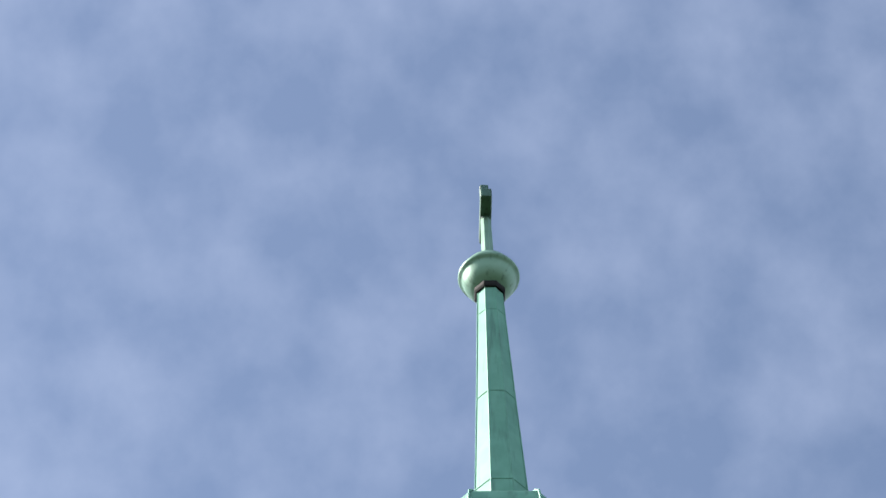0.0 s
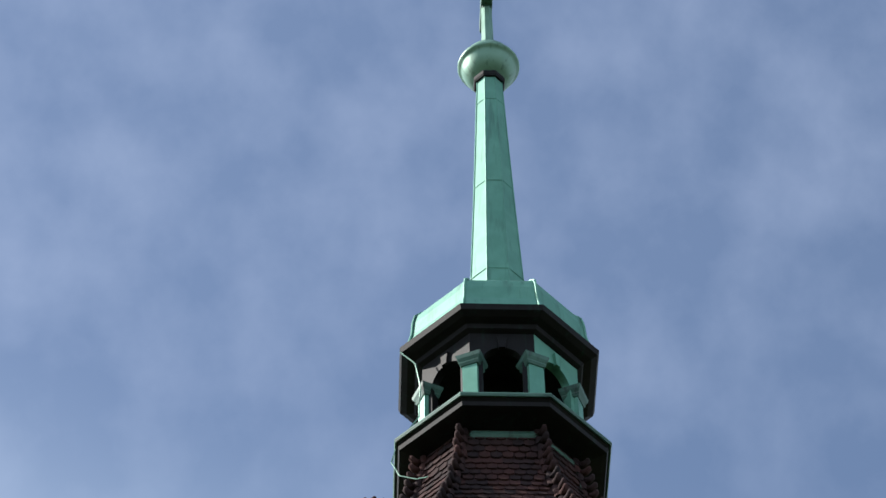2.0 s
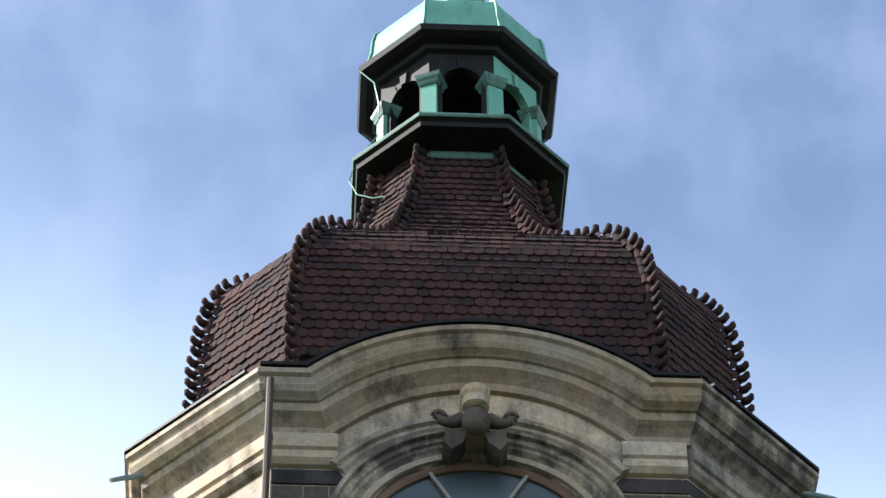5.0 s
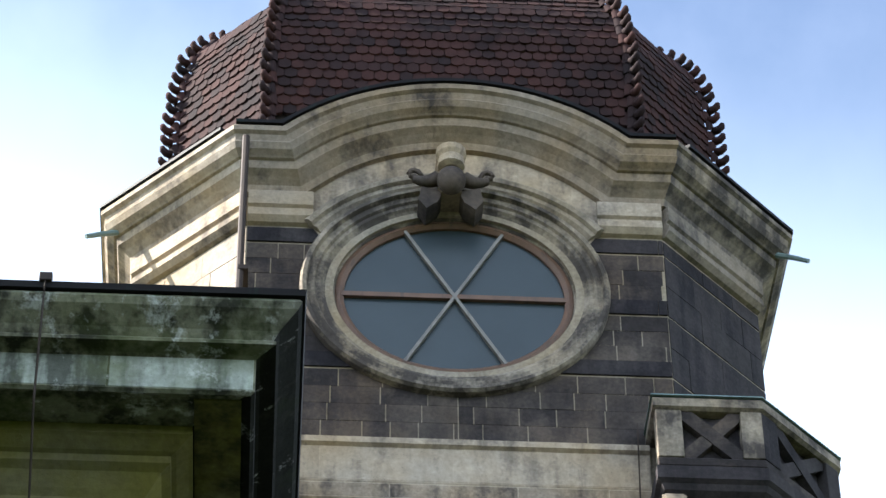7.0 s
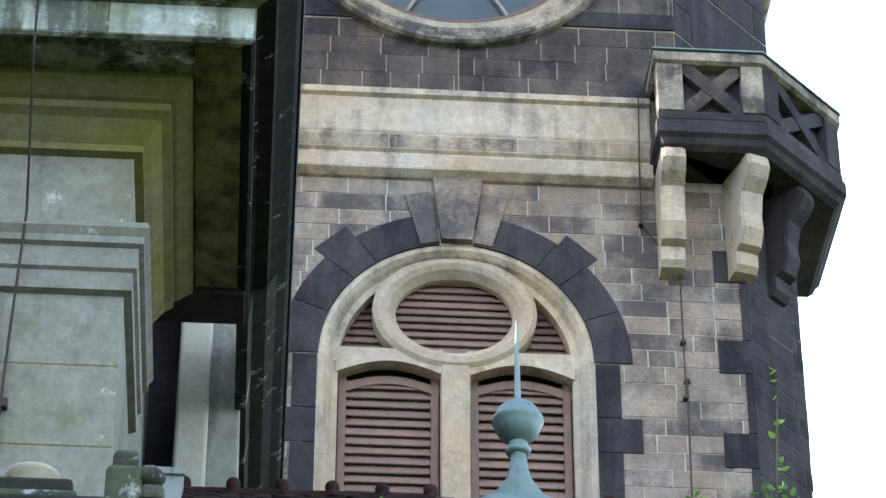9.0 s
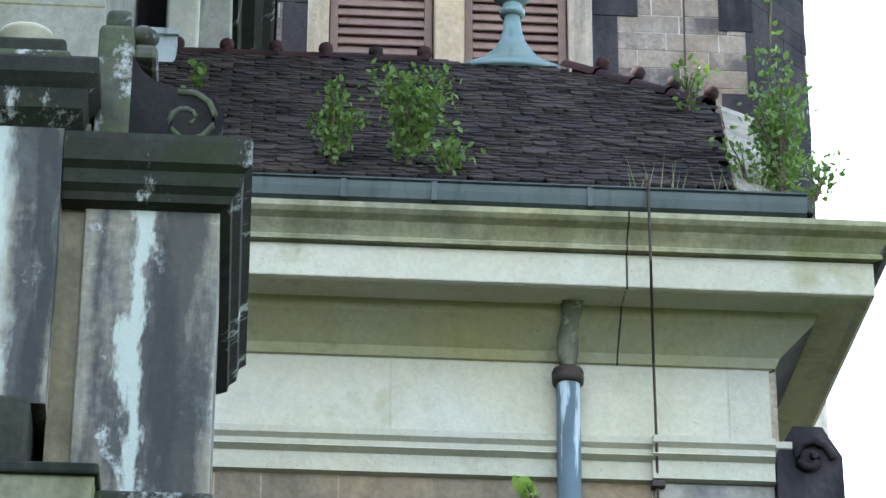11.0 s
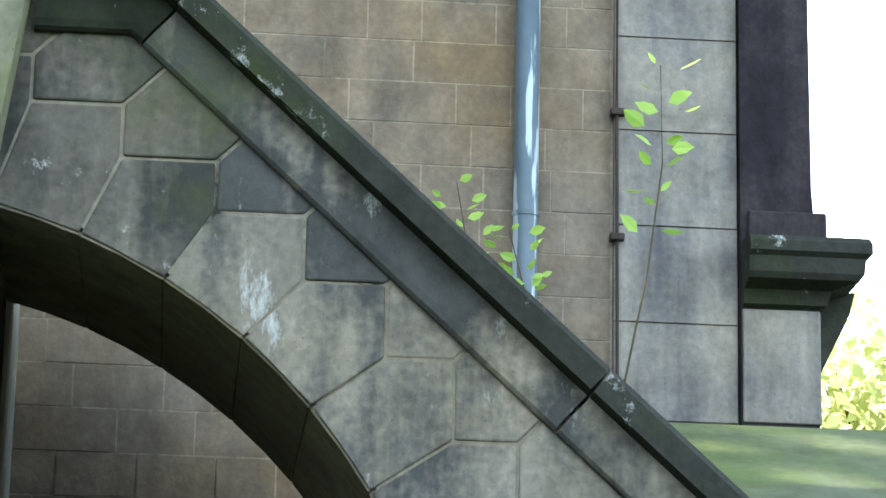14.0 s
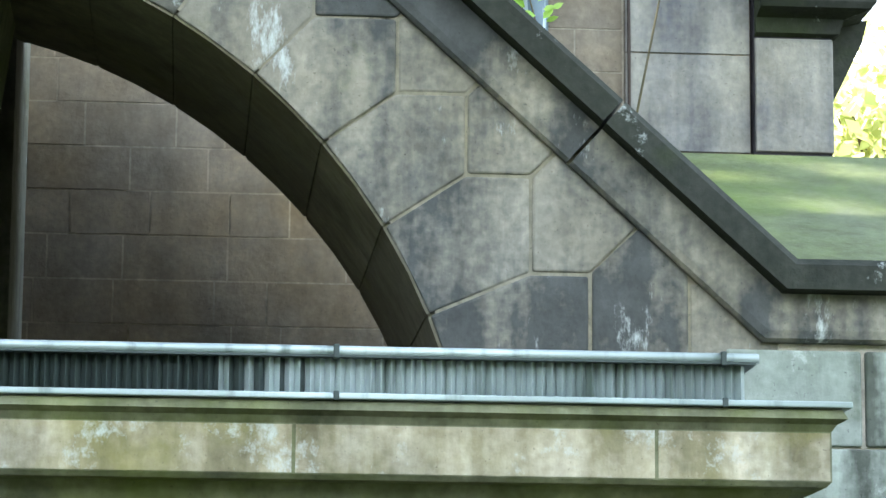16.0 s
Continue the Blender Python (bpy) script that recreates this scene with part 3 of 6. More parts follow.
# oval window: moulded ring, frame, bars, panes
oval = [(OC[0] + 1.6 * math.cos(a * math.tau / 72), OC[1] + 1.36 * math.sin(a * math.tau / 72)) for a in range(72)]
ring = part("oval_surround", face_sweep(oval[::-1], [(0.0, 0.28), (0.10, 0.275), (0.14, 0.245), (0.14, 0.20), (0.075, 0.18), (0.085, 0.10), (0.05, 0.075), (0.05, 0.03), (0.02, 0.0), (-0.05, -0.11), (-0.07, -0.15), (-0.30, -0.15), (-0.32, 0.2)], FRONT, True), STAINED, tower, "moulded oval stone surround stained with soot")
oval_window = thing("oval_window", (OC[0], FRONT + 0.3, OC[1] - 1.12), "six-light oval window with brown wooden frame and dull glass", "window")
fr = [(OC[0] + 1.39 * math.cos(a * math.tau / 64), OC[1] + 1.17 * math.sin(a * math.tau / 64)) for a in range(64)]
part("frame", face_sweep(fr[::-1], [(-0.16, 0.06), (-0.08, 0.055), (-0.06, 0.0), (-0.10, -0.05), (-0.16, -0.05)], FRONT, True), FRAME, oval_window, "red-brown wooden oval frame")
GY = FRONT + 0.13
SPOKES = [radians(a) for a in (0, 64, 116, 180, 244, 296, 360)]
for i in range(6):
    a0, a1 = SPOKES[i], SPOKES[i + 1]
    pts = [OC] + [(OC[0] + 1.37 * math.cos(a0 + (a1 - a0) * k / 10), OC[1] + 1.15 * math.sin(a0 + (a1 - a0) * k / 10)) for k in range(11)]
    part("pane", prism(bmesh.new(), pts, GY + 0.01, GY + 0.02), GLASS, oval_window)
for i in range(3):
    a = SPOKES[i]
    rx, rz = 1.37 * math.cos(a), 1.15 * math.sin(a)
    w = 0.034 if i == 0 else 0.02
    bm = bmesh.new()
    d = Vector((rx, rz)).normalized()
    q = Vector((-d.y, d.x)) * w
    prism(bm, [(OC[0] + sx * rx + sy * q.x, OC[1] + sx * rz + sy * q.y) for sx, sy in ((-1, -1), (1, -1), (1, 1), (-1, 1))], GY - 0.05 - 0.004 * i, GY + 0.005)
    part("glazing_bar", bm, FRAME if i == 0 else BAR, oval_window, "brown crossbar" if i == 0 else "thin grey glazing bar")
# board painted dark in place of the unlit room behind the oval window
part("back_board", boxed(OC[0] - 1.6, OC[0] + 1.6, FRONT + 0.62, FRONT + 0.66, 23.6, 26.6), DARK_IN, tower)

# carved keystone with scrolls over the oval window
KX, KY = 1.93, FRONT - 0.30
key = part("carved_keystone", prism(bmesh.new(), [(KX - 0.13, 26.46), (KX + 0.13, 26.46), (KX + 0.18, 27.05), (KX - 0.18, 27.05)], KY - 0.06, FRONT), TONED, tower, "carved keystone with scrolls")
bm = bmesh.new()
bmesh.ops.create_uvsphere(bm, u_segments=18, v_segments=12, radius=1, matrix=Matrix.LocRotScale((KX, KY - 0.12, 26.60), None, (0.18, 0.16, 0.20)))
part("boss", bm, SOOTY, key, "sooty stone boss", True)
bm = lathe((KX, KY - 0.1), [(0.10, 26.80), (0.17, 26.84), (0.16, 26.96), (0.19, 27.02), (0.19, 27.10), (0.12, 27.14)], 14)
part("crown", bm, CREAM, key)
for s in (-1, 1):
    pts = [(KX + s * (0.16 + 0.30 * k / 12), KY - 0.02, 26.72 - 0.05 * math.sin(k / 12 * math.pi) - 0.02 * k / 12) for k in range(13)]
    bm = tube(pts, [0.10 - 0.05 * k / 12 for k in range(13)], 8)
    sp = [(KX + s * (0.46 + (0.11 - 0.009 * k) * math.cos(k * 0.75 + 1.6)), KY - 0.03, 26.74 + (0.11 - 0.009 * k) * math.sin(k * 0.75 - 1.6) + 0.02) for k in range(11)]
    tube(sp, 0.035, 6, bm)
    part("scroll", bm, SOOTY, key, "sooty carved scroll", True)
    bm = prism(bmesh.new(), [(KX + s * 0.10, 26.50), (KX + s * 0.36, 26.58), (KX + s * 0.40, 26.36), (KX + s * 0.30, 26.22), (KX + s * 0.16, 26.34)], KY - 0.02, FRONT)
    part("leaf_wing", bm, SOOTY, key)

# louvred window with tracery
tracery = part("tracery", face_sweep([(WC[0] - 1.39 * math.cos(math.pi * i / 36), WC[1] + 1.39 * math.sin(math.pi * i / 36)) for i in range(37)],
               [(-0.30, 0.115), (0.0, 0.115), (0.0, 0.05), (-0.05, 0.0), (-0.12, -0.04), (-0.14, -0.11), (-0.30, -0.11)], FRONT), CREAM, tower, "pale stone window tracery with a central ring")
for x0, x1 in ((WC[0] - 1.5, WC[0] - 1.28), (WC[0] + 1.28, WC[0] + 1.5)):
    s = 1 if x0 < WC[0] else -1
    xo, xi = (x0, x1) if s > 0 else (x1, x0)
    rows = [[(xo, FRONT, z), (xo + s * 0.065, FRONT, z), (xo + s * 0.12, FRONT + 0.06, z), (xo + s * 0.16, FRONT + 0.13, z), (xi, FRONT + 0.15, z), (xi, FRONT + 0.3, z), (xo, FRONT + 0.3, z)] for z in (14.0, WC[1])]
    part("jamb", skin(bmesh.new(), rows, False, True, True), CREAM, tracery)
part("mullion", boxed(WC[0] - 0.16, WC[0] + 0.16, FRONT + 0.10, FRONT + 0.32, 14.0, 19.25, 0.03), CREAM, tracery)
ringp = [(WC[0] - 0.01 + 0.78 * math.cos(a * math.tau / 48), 19.9 + 0.62 * math.sin(a * math.tau / 48)) for a in range(48)]
part("ring", face_sweep(ringp[::-1], [(-0.30, 0.13), (-0.12, 0.13), (-0.08, 0.08), (-0.08, 0.0), (-0.12, -0.06), (-0.22, -0.13), (-0.30, -0.13)], FRONT, True), CREAM, tracery, "pale stone ring")
for s in (-1, 1):
    xa, xb = sorted((WC[0] + s * 0.13, WC[0] + s * 1.30))
    arcp = [(xa + (xb - xa) * i / 14, 19.06 + 0.16 * math.sin(math.pi * i / 14)) for i in range(15)]
    part("light_head", prism(bmesh.new(), [*arcp, (xb, 19.38), (xa, 19.38)], FRONT + 0.12, FRONT + 0.31), CREAM, tracery)
LY = FRONT + 0.34
louvre_window = thing("louvre_window", (WC[0], LY, 16.0), "brown wooden louvred shutters in a twin-light window", "shutter")
slat_me = mesh_of("slat", boxed(-0.5, 0.5, -0.012, 0.012, -0.073, 0.073, bevel=0.006), WOOD)
for s in (-1, 1):
    xa, xb = sorted((WC[0] + s * 0.17, WC[0] + s * 1.27))
    for e in (xa, xb - 0.09):
        part("stile", boxed(e, e + 0.09, LY - 0.05, LY + 0.03, 15.5, 19.15, 0.01), FRAME, louvre_window)
    z = 16.2
    while z < 19.1:
        piece("slat", slat_me, louvre_window, Matrix.LocRotScale(((xa + xb) / 2, LY, z), Euler((radians(-27 + rng.uniform(-3, 3)), 0, radians(rng.uniform(-0.2, 0.2)))), (xb - xa - 0.17, 1, 1)))
        z += 0.118
    top = [(xa + (xb - xa) * i / 12, 18.93 + 0.14 * math.sin(math.pi * i / 12)) for i in range(13)]
    part("head_rail", face_sweep(top, [(0.05, 0.06), (0.05, -0.04), (-0.03, -0.04), (-0.03, 0.06)], LY), FRAME, louvre_window)
z = 19.33
while z < 20.52:
    hw = 1.3 * math.sqrt(max(0.02, 1 - ((z - WC[1]) / 1.36) ** 2))
    piece("slat", slat_me, louvre_window, Matrix.LocRotScale((WC[0], LY, z), Euler((radians(-27 + rng.uniform(-3, 3)), 0, 0)), (2 * hw, 1, 1)))
    z += 0.1
# board painted dark in place of the unlit space behind the slats
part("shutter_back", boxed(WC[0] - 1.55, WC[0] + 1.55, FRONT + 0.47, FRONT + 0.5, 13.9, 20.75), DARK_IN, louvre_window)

# dark voussoirs, keystone and quoins round the louvred window
SPRING = (0, 21, 41, 54, 83)
for side_sign in (-1, 1):
    for d0, d1 in zip(SPRING, SPRING[1:]):
        tall = d0 == 41                      # the block that breaks out of the ring
        a0, a1 = radians(d0 + 0.2), radians(d1 - 0.2)
        k = 6
        inn = [(1.505, a0 + (a1 - a0) * q / k) for q in range(k + 1)]
        out_arc = [(2.09, a1), (2.09, a0)] if tall else [(1.92, a1 - (a1 - a0) * q / k) for q in range(k + 1)]
        pts = [(WC[0] + side_sign * r * math.cos(a), WC[1] + r * math.sin(a)) for r, a in inn + out_arc]
        part("voussoir", prism(bmesh.new(), pts, FRONT - 0.024, FRONT + 0.1), BLACK, lower_wall)
part("keystone", prism(bmesh.new(), [(1.80, 20.72), (2.14, 20.72), (2.26, 21.56), (1.70, 21.56)], FRONT - 0.10, FRONT + 0.1), WEATHERED, lower_wall)
for s in (-1, 1):
    part("keystone_side", prism(bmesh.new(), [(WC[0] + s * 0.19, 20.72), (WC[0] + s * 0.40, 20.68), (WC[0] + s * 0.58, 21.34), (WC[0] + s * 0.30, 21.40)], FRONT - 0.04, FRONT + 0.1), WEATHERED, lower_wall)
z, k = 14.2, 0
while z < 21.5:
    hq = 0.86 if k % 2 else 0.43
    w = 0.28 if k % 2 else 0.50
    for s in (-1, 1) if z < 19.1 else ():
        xa, xb = sorted((WC[0] + s * 1.505, WC[0] + s * (1.505 + w)))
        part("quoin", boxed(xa + 0.006, xb - 0.006, FRONT - 0.02, FRONT + 0.1, z + 0.006, min(z + hq, 19.19) - 0.006), BLACK, lower_wall)
    z += hq
    k += 1


# long corner stones, every fourth course
z = 14.35
while z < 21.2:
    part("quoin", boxed(TC[0] + 3.2 - 0.36, TC[0] + 3.2, FRONT - 0.02, FRONT + 0.1, z + 0.006, z + 0.43), BLACK, lower_wall)
    part("quoin", boxed(TC[0] + 3.2 - 0.08, TC[0] + 3.2, FRONT - 0.02, FRONT + 0.1, z + 0.442, min(z + 1.19, 21.56)), BLACK, lower_wall)
    z += 1.195


def clear_of_window(a, b, z):
    half = 1.64 if z < WC[1] else math.sqrt(max(0, 1.74 ** 2 - (z - WC[1]) ** 2))
    mid = WC[0] - TC[0] + 3.2
    return keep_out(a, min(b, 6.33), mid - half, mid + half)


courses(lower_wall, WEATHERED, (TC[0] - 3.2, FRONT), 0, 6.4, 14.2, 21.57, 0.217, (0.22, 0.85), rng, gap=0.014, clip=clear_of_window, bed=0.011)
ch = math.dist(low[1], low[2])
# canted wall coloured near-black for soot and for its shaded side
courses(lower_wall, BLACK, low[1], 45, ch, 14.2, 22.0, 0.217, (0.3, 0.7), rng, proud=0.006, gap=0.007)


def clear_of_oval(a, b, z):
    half = 1.70 * math.sqrt(max(0, 1 - ((z - OC[1]) / 1.46) ** 2))
    if z > OC[1] + 1:
        half = max(half, 1.8)
    return keep_out(a, b, 2.55 - half, 2.55 + half)


# three stories of small stones, each under a plain blackened course
BANDS = (23.90, 24.86, 25.84)
z_from = 22.86
for zb in BANDS:
    courses(upper_wall, SOOTY, (TC[0] - 2.55, FRONT), 0, 5.1, z_from, zb - 0.01, 0.235, (0.28, 0.75), rng, gap=0.014, clip=clear_of_oval, bed=0.005)
    courses(upper_wall, BLACK, (TC[0] - 2.55, FRONT), 0, 5.1, zb + 0.012, zb + 0.24, 0.25, (1.0, 2.4), rng, proud=0.026, gap=0.008, clip=clear_of_oval)
    z_from = zb + 0.25
ch2 = math.dist(upp[1], upp[2])
z_from = 22.0
for zb in (*BANDS, 26.1):
    # shade-side canted wall in BLACK, sunny one below in CREAM
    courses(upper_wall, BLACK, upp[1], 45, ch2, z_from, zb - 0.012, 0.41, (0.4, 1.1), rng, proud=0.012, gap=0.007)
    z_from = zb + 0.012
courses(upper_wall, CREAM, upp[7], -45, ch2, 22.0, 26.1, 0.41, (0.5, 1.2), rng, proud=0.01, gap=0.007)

# ---- dome roof ----
PROFILE = [(28.0, 3.56), (29.2, 3.57), (30.0, 3.52), (30.6, 3.40), (31.1, 3.19), (31.45, 2.92), (31.72, 2.57), (31.98, 2.24), (32.35, 1.94),
           (32.9, 1.67), (33.6, 1.42), (34.3, 1.25), (35.15, 1.12)]


def front_half(h):
    return h * (0.487 + 0.168 * min(1, max(0, (h - 1.12) / 2.3)))


dense = [(27.3, 3.56)]
for (za, ha), (zb, hb) in zip(PROFILE, PROFILE[1:]):
    k = max(2, round(math.hypot(zb - za, hb - ha) / 0.04))
    dense += [(za + (zb - za) * i / k, ha + (hb - ha) * i / k) for i in range(k)]
dense.append(PROFILE[-1])
for _ in range(3):
    dense = [dense[0]] + [((a[0] + 2 * b[0] + c[0]) / 4, (a[1] + 2 * b[1] + c[1]) / 4) for a, b, c in zip(dense, dense[1:], dense[2:])] + [dense[-1]]
dome = part("dome_roof", octa_stack(TC, [(z, h - 0.03, front_half(h) - 0.015) for z, h in dense[::3]]), UNDER, tower, "bell-shaped red-brown tiled dome")

TW, EXPO = 0.165, 0.165


def tile_mesh(name, material, w=TW, length=0.30, thick=0.038, seg=6):
    """A flat tile with a rounded tail: x across, z up the slope, its face towards -y."""
    pts = [(-w / 2 + 0.004, length), (-w / 2 + 0.004, 0.05)] + [(-math.cos(math.pi * i / seg) * (w / 2 - 0.004), 0.05 - 0.05 * math.sin(math.pi * i / seg)) for i in range(1, seg)] + [(w / 2 - 0.004, 0.05), (w / 2 - 0.004, length)]
    return mesh_of(name, prism(bmesh.new(), pts, -thick, 0.0), material)


def along(profile, step):
    """Points every step along a profile of (z, half)."""
    out, need = [], 0.0
    for (za, ha), (zb, hb) in zip(profile, profile[1:]):
        d = math.hypot(zb - za, hb - ha)
        while need <= d and d > 0:
            f = need / d
            out.append((za + (zb - za) * f, ha + (hb - ha) * f, math.atan2(ha - hb, zb - za)))
            need += step
        need -= d
    return out


def join_at(name, me, places, material, parent, label):
    """One mesh of many copies of a piece."""
    co = np.array([v.co[:] for v in me.vertices])
    polys = [tuple(p.vertices) for p in me.polygons]
    vs, fs = [], []
    for k, m in enumerate(places):
        a = np.array(m)
        vs.append(co @ a[:3, :3].T + a[:3, 3])
        fs += [tuple(i + k * len(co) for i in p) for p in polys]
    res = bpy.data.meshes.new(name)
    res.from_pydata(np.concatenate(vs).tolist(), [], fs)
    res.materials.append(material)
    return tagged(finish(new(name, res), parent), label, kind="stuff")


tile_me = tile_mesh("roof_tile", TILE)
tile_rest = tile_mesh("roof_tile_shape", TILES)
places_front, places_rest = [], []
rows = along([p for p in dense if p[0] > 27.6], EXPO)
for r, (z, h, lean) in enumerate(rows):
    for f in (0, 1, 7):
        pts = octagon(TC, h, front_half(h))
        a, b = Vector(pts[f]), Vector(pts[(f + 1) % 8])
        if f == 0 and z < 28.2 and h > 3:
            continue
        u = (b - a).normalized()
        nrm = Vector((u.y, -u.x))
        length = (b - a).length
        k = max(1, round(length / TW))
        for i in range(k + (r % 2)):
            s = (i + (0.0 if r % 2 else 0.5)) * length / k
            if not 0.03 < s < length - 0.03:
                continue
            p = a + u * s
            up = Vector((-nrm.x * math.sin(lean), -nrm.y * math.sin(lean), math.cos(lean)))
            out = Vector((nrm.x * math.cos(lean), nrm.y * math.cos(lean), math.sin(lean)))
            tilt = 0.15 + rng.uniform(-0.04, 0.05)
            up2 = (up - out * tilt).normalized()
            out2 = (out + up * tilt).normalized()
            x = Vector((u.x, u.y, 0))
            w = rng.uniform(-0.02, 0.02)
            x2 = (x + up2 * w).normalized()
            m = Matrix(((x2.x, -out2.x, up2.x, p.x + out.x * 0.012), (x2.y, -out2.y, up2.y, p.y + out.y * 0.012), (x2.z, -out2.z, up2.z, z + out.z * 0.012), (0, 0, 0, 1)))
            (places_front if f == 0 and 29.4 < z < 31.0 and len(places_front) < 300 else places_rest).append(m)
join_at("roof_tiles", tile_rest, places_rest, TILES, dome, "rows of red-brown plain tiles")

# hip tiles with upturned ends
bm = bmesh.new()
skin(bm, [[(r * math.cos(a), -r * math.sin(a) * 0.9, z) for a in [math.pi * k / 6 for k in range(7)]] for z, r in ((0.0, 0.095), (0.20, 0.075))])
tube([(0, -0.07, 0.03), (0, -0.14, 0.02), (0, -0.19, 0.05), (0, -0.205, 0.10)], [0.062, 0.056, 0.05, 0.032], 7, bm)
hip_me = mesh_of("hip_tile", bm, TILE, True)
for z, h, lean in along([p for p in dense if p[0] > 27.7], 0.20):
    for k, (cx, cy) in enumerate(octagon(TC, h, front_half(h))):
        if k in (3, 4, 5, 6) and not (k in (3, 6) and h > 1.6):
            continue
        ax = Vector((cx - TC[0], cy - TC[1], 0)).normalized()
        up = Vector((-ax.x * math.sin(lean), -ax.y * math.sin(lean), math.cos(lean)))
        out = Vector((ax.x * math.cos(lean), ax.y * math.cos(lean), math.sin(lean)))
        x = up.cross(out).normalized() * -1
        j = rng.uniform(-0.02, 0.02)
        m = Matrix(((x.x, -out.x, up.x, cx + out.x * 0.01 + j), (x.y, -out.y, up.y, cy), (x.z, -out.z, up.z, z), (0, 0, 0, 1)))
        piece("hip_tile", hip_me, dome, m)

# ---- lantern ----
LC = (2.06, 30.92)
R8 = 0.414
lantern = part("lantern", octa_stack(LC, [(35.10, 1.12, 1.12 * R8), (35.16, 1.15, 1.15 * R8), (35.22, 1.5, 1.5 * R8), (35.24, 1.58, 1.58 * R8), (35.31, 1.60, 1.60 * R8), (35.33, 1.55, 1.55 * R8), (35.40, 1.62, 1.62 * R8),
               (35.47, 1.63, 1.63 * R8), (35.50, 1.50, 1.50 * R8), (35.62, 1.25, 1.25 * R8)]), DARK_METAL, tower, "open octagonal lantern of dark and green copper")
part("ledge_edge", moulding(octagon(LC, 1.6, 1.6 * R8), [(0.0, 35.40), (0.045, 35.39), (0.06, 35.43), (0.045, 35.475), (0.0, 35.48)], True), DULL_GREEN, lantern, "green copper ledge edge")
part("neck_flashing", moulding(octagon(LC, 1.12, 1.12 * R8), [(0.0, 34.98), (0.06, 34.95), (0.10, 35.02), (0.06, 35.12), (0.0, 35.14)], True), DULL_GREEN, lantern, "green copper flashing round the neck")
part("core", octa_stack(LC, [(35.55, 0.35, 0.35 * R8), (37.5, 0.35, 0.35 * R8)]), DARK_METAL, lantern)
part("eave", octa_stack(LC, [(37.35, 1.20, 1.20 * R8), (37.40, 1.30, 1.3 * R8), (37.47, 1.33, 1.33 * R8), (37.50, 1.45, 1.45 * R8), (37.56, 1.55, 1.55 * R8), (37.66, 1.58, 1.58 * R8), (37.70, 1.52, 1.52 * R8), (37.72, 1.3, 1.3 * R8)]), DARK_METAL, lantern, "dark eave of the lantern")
BH = 1.22
pts8 = octagon(LC, BH, BH * R8)
for i in range(8):
    a, b = Vector(pts8[i]), Vector(pts8[(i + 1) % 8])
    u = (b - a).normalized()
    ang = math.atan2(u.y, u.x)
    L = (b - a).length
    m = Matrix.Translation((a.x, a.y, 0)) @ Matrix.Rotation(ang, 4, "Z")
    bm = bmesh.new()
    r = L / 2 - 0.20
    plate_with_hole(bm, (L / 2, 36.72), arch_reach(r, 1.1), (0, L, 35.55, 37.4), 0.0, 0.14, 36)
    bmesh.ops.transform(bm, matrix=m, verts=bm.verts)
    # the side right of the front is green copper, the other seven dark
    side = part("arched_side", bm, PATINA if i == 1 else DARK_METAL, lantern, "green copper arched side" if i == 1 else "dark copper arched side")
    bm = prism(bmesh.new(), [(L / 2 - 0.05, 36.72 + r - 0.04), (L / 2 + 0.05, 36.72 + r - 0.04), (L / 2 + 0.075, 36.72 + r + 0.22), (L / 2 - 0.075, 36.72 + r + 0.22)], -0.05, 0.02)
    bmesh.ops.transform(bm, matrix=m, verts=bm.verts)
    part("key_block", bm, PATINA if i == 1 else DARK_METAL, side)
    # corner pillar with a moulded capital
    c = Vector(pts8[i])
    ax = (c - Vector(LC)).normalized()
    mm = Matrix.Translation((c.x - ax.x * 0.09, c.y - ax.y * 0.09, 0)) @ Matrix.Rotation(math.atan2(ax.y, ax.x) + math.pi / 2, 4, "Z")
    bm = boxed(-0.12, 0.12, -0.11, 0.11, 35.5, 36.62)
    bmesh.ops.transform(bm, matrix=mm, verts=bm.verts)
    pil = part("pillar", bm, PATINA, lantern, "green copper corner pillar")
    bm = bmesh.new()
    skin(bm, [[(sx * w, sy * w * 0.9, z) for sx, sy in ((-1, -1), (1, -1), (1, 1), (-1, 1))] for z, w in ((36.58, 0.14), (36.63, 0.165), (36.66, 0.155), (36.72, 0.19), (36.79, 0.205), (36.82, 0.12))], False, True, True)
    bmesh.ops.transform(bm, matrix=mm, verts=bm.verts)
    part("capital", bm, DULL_GREEN, pil, "half-darkened copper capital")
part("conductor_wire", tube([(0.49, 30.27, 37.55), (0.72, 30.2, 37.2), (0.80, 30.15, 36.6), (0.78, 30.15, 35.9), (0.55, 30.2, 35.5)], 0.012, 5), BALL, lantern, "thin lightning wire")
part("conductor_wire", tube([(0.42, 30.3, 35.3), (0.36, 30.25, 34.95), (0.48, 30.2, 34.6), (0.72, 30.1, 34.42), (0.9, 30.0, 34.36)], 0.012, 5), BALL, lantern, "thin lightning wire")
# cap roof of the lantern
cap_levels = [(37.70, 1.42, 1.42 * R8), (37.78, 1.44, 1.44 * R8), (38.05, 1.38, 1.38 * R8), (38.36, 1.36, 1.36 * R8), (38.56, 1.32, 1.32 * R8), (38.69, 1.22, 1.22 * R8), (38.79, 1.02, 1.02 * R8), (39.0, 0.62, 0.62 * R8), (39.1, 0.5, 0.5 * R8)]
cap = part("cap_roof", octa_stack(LC, cap_levels), PATINA, lantern, "green copper cap roof with rolled seams")
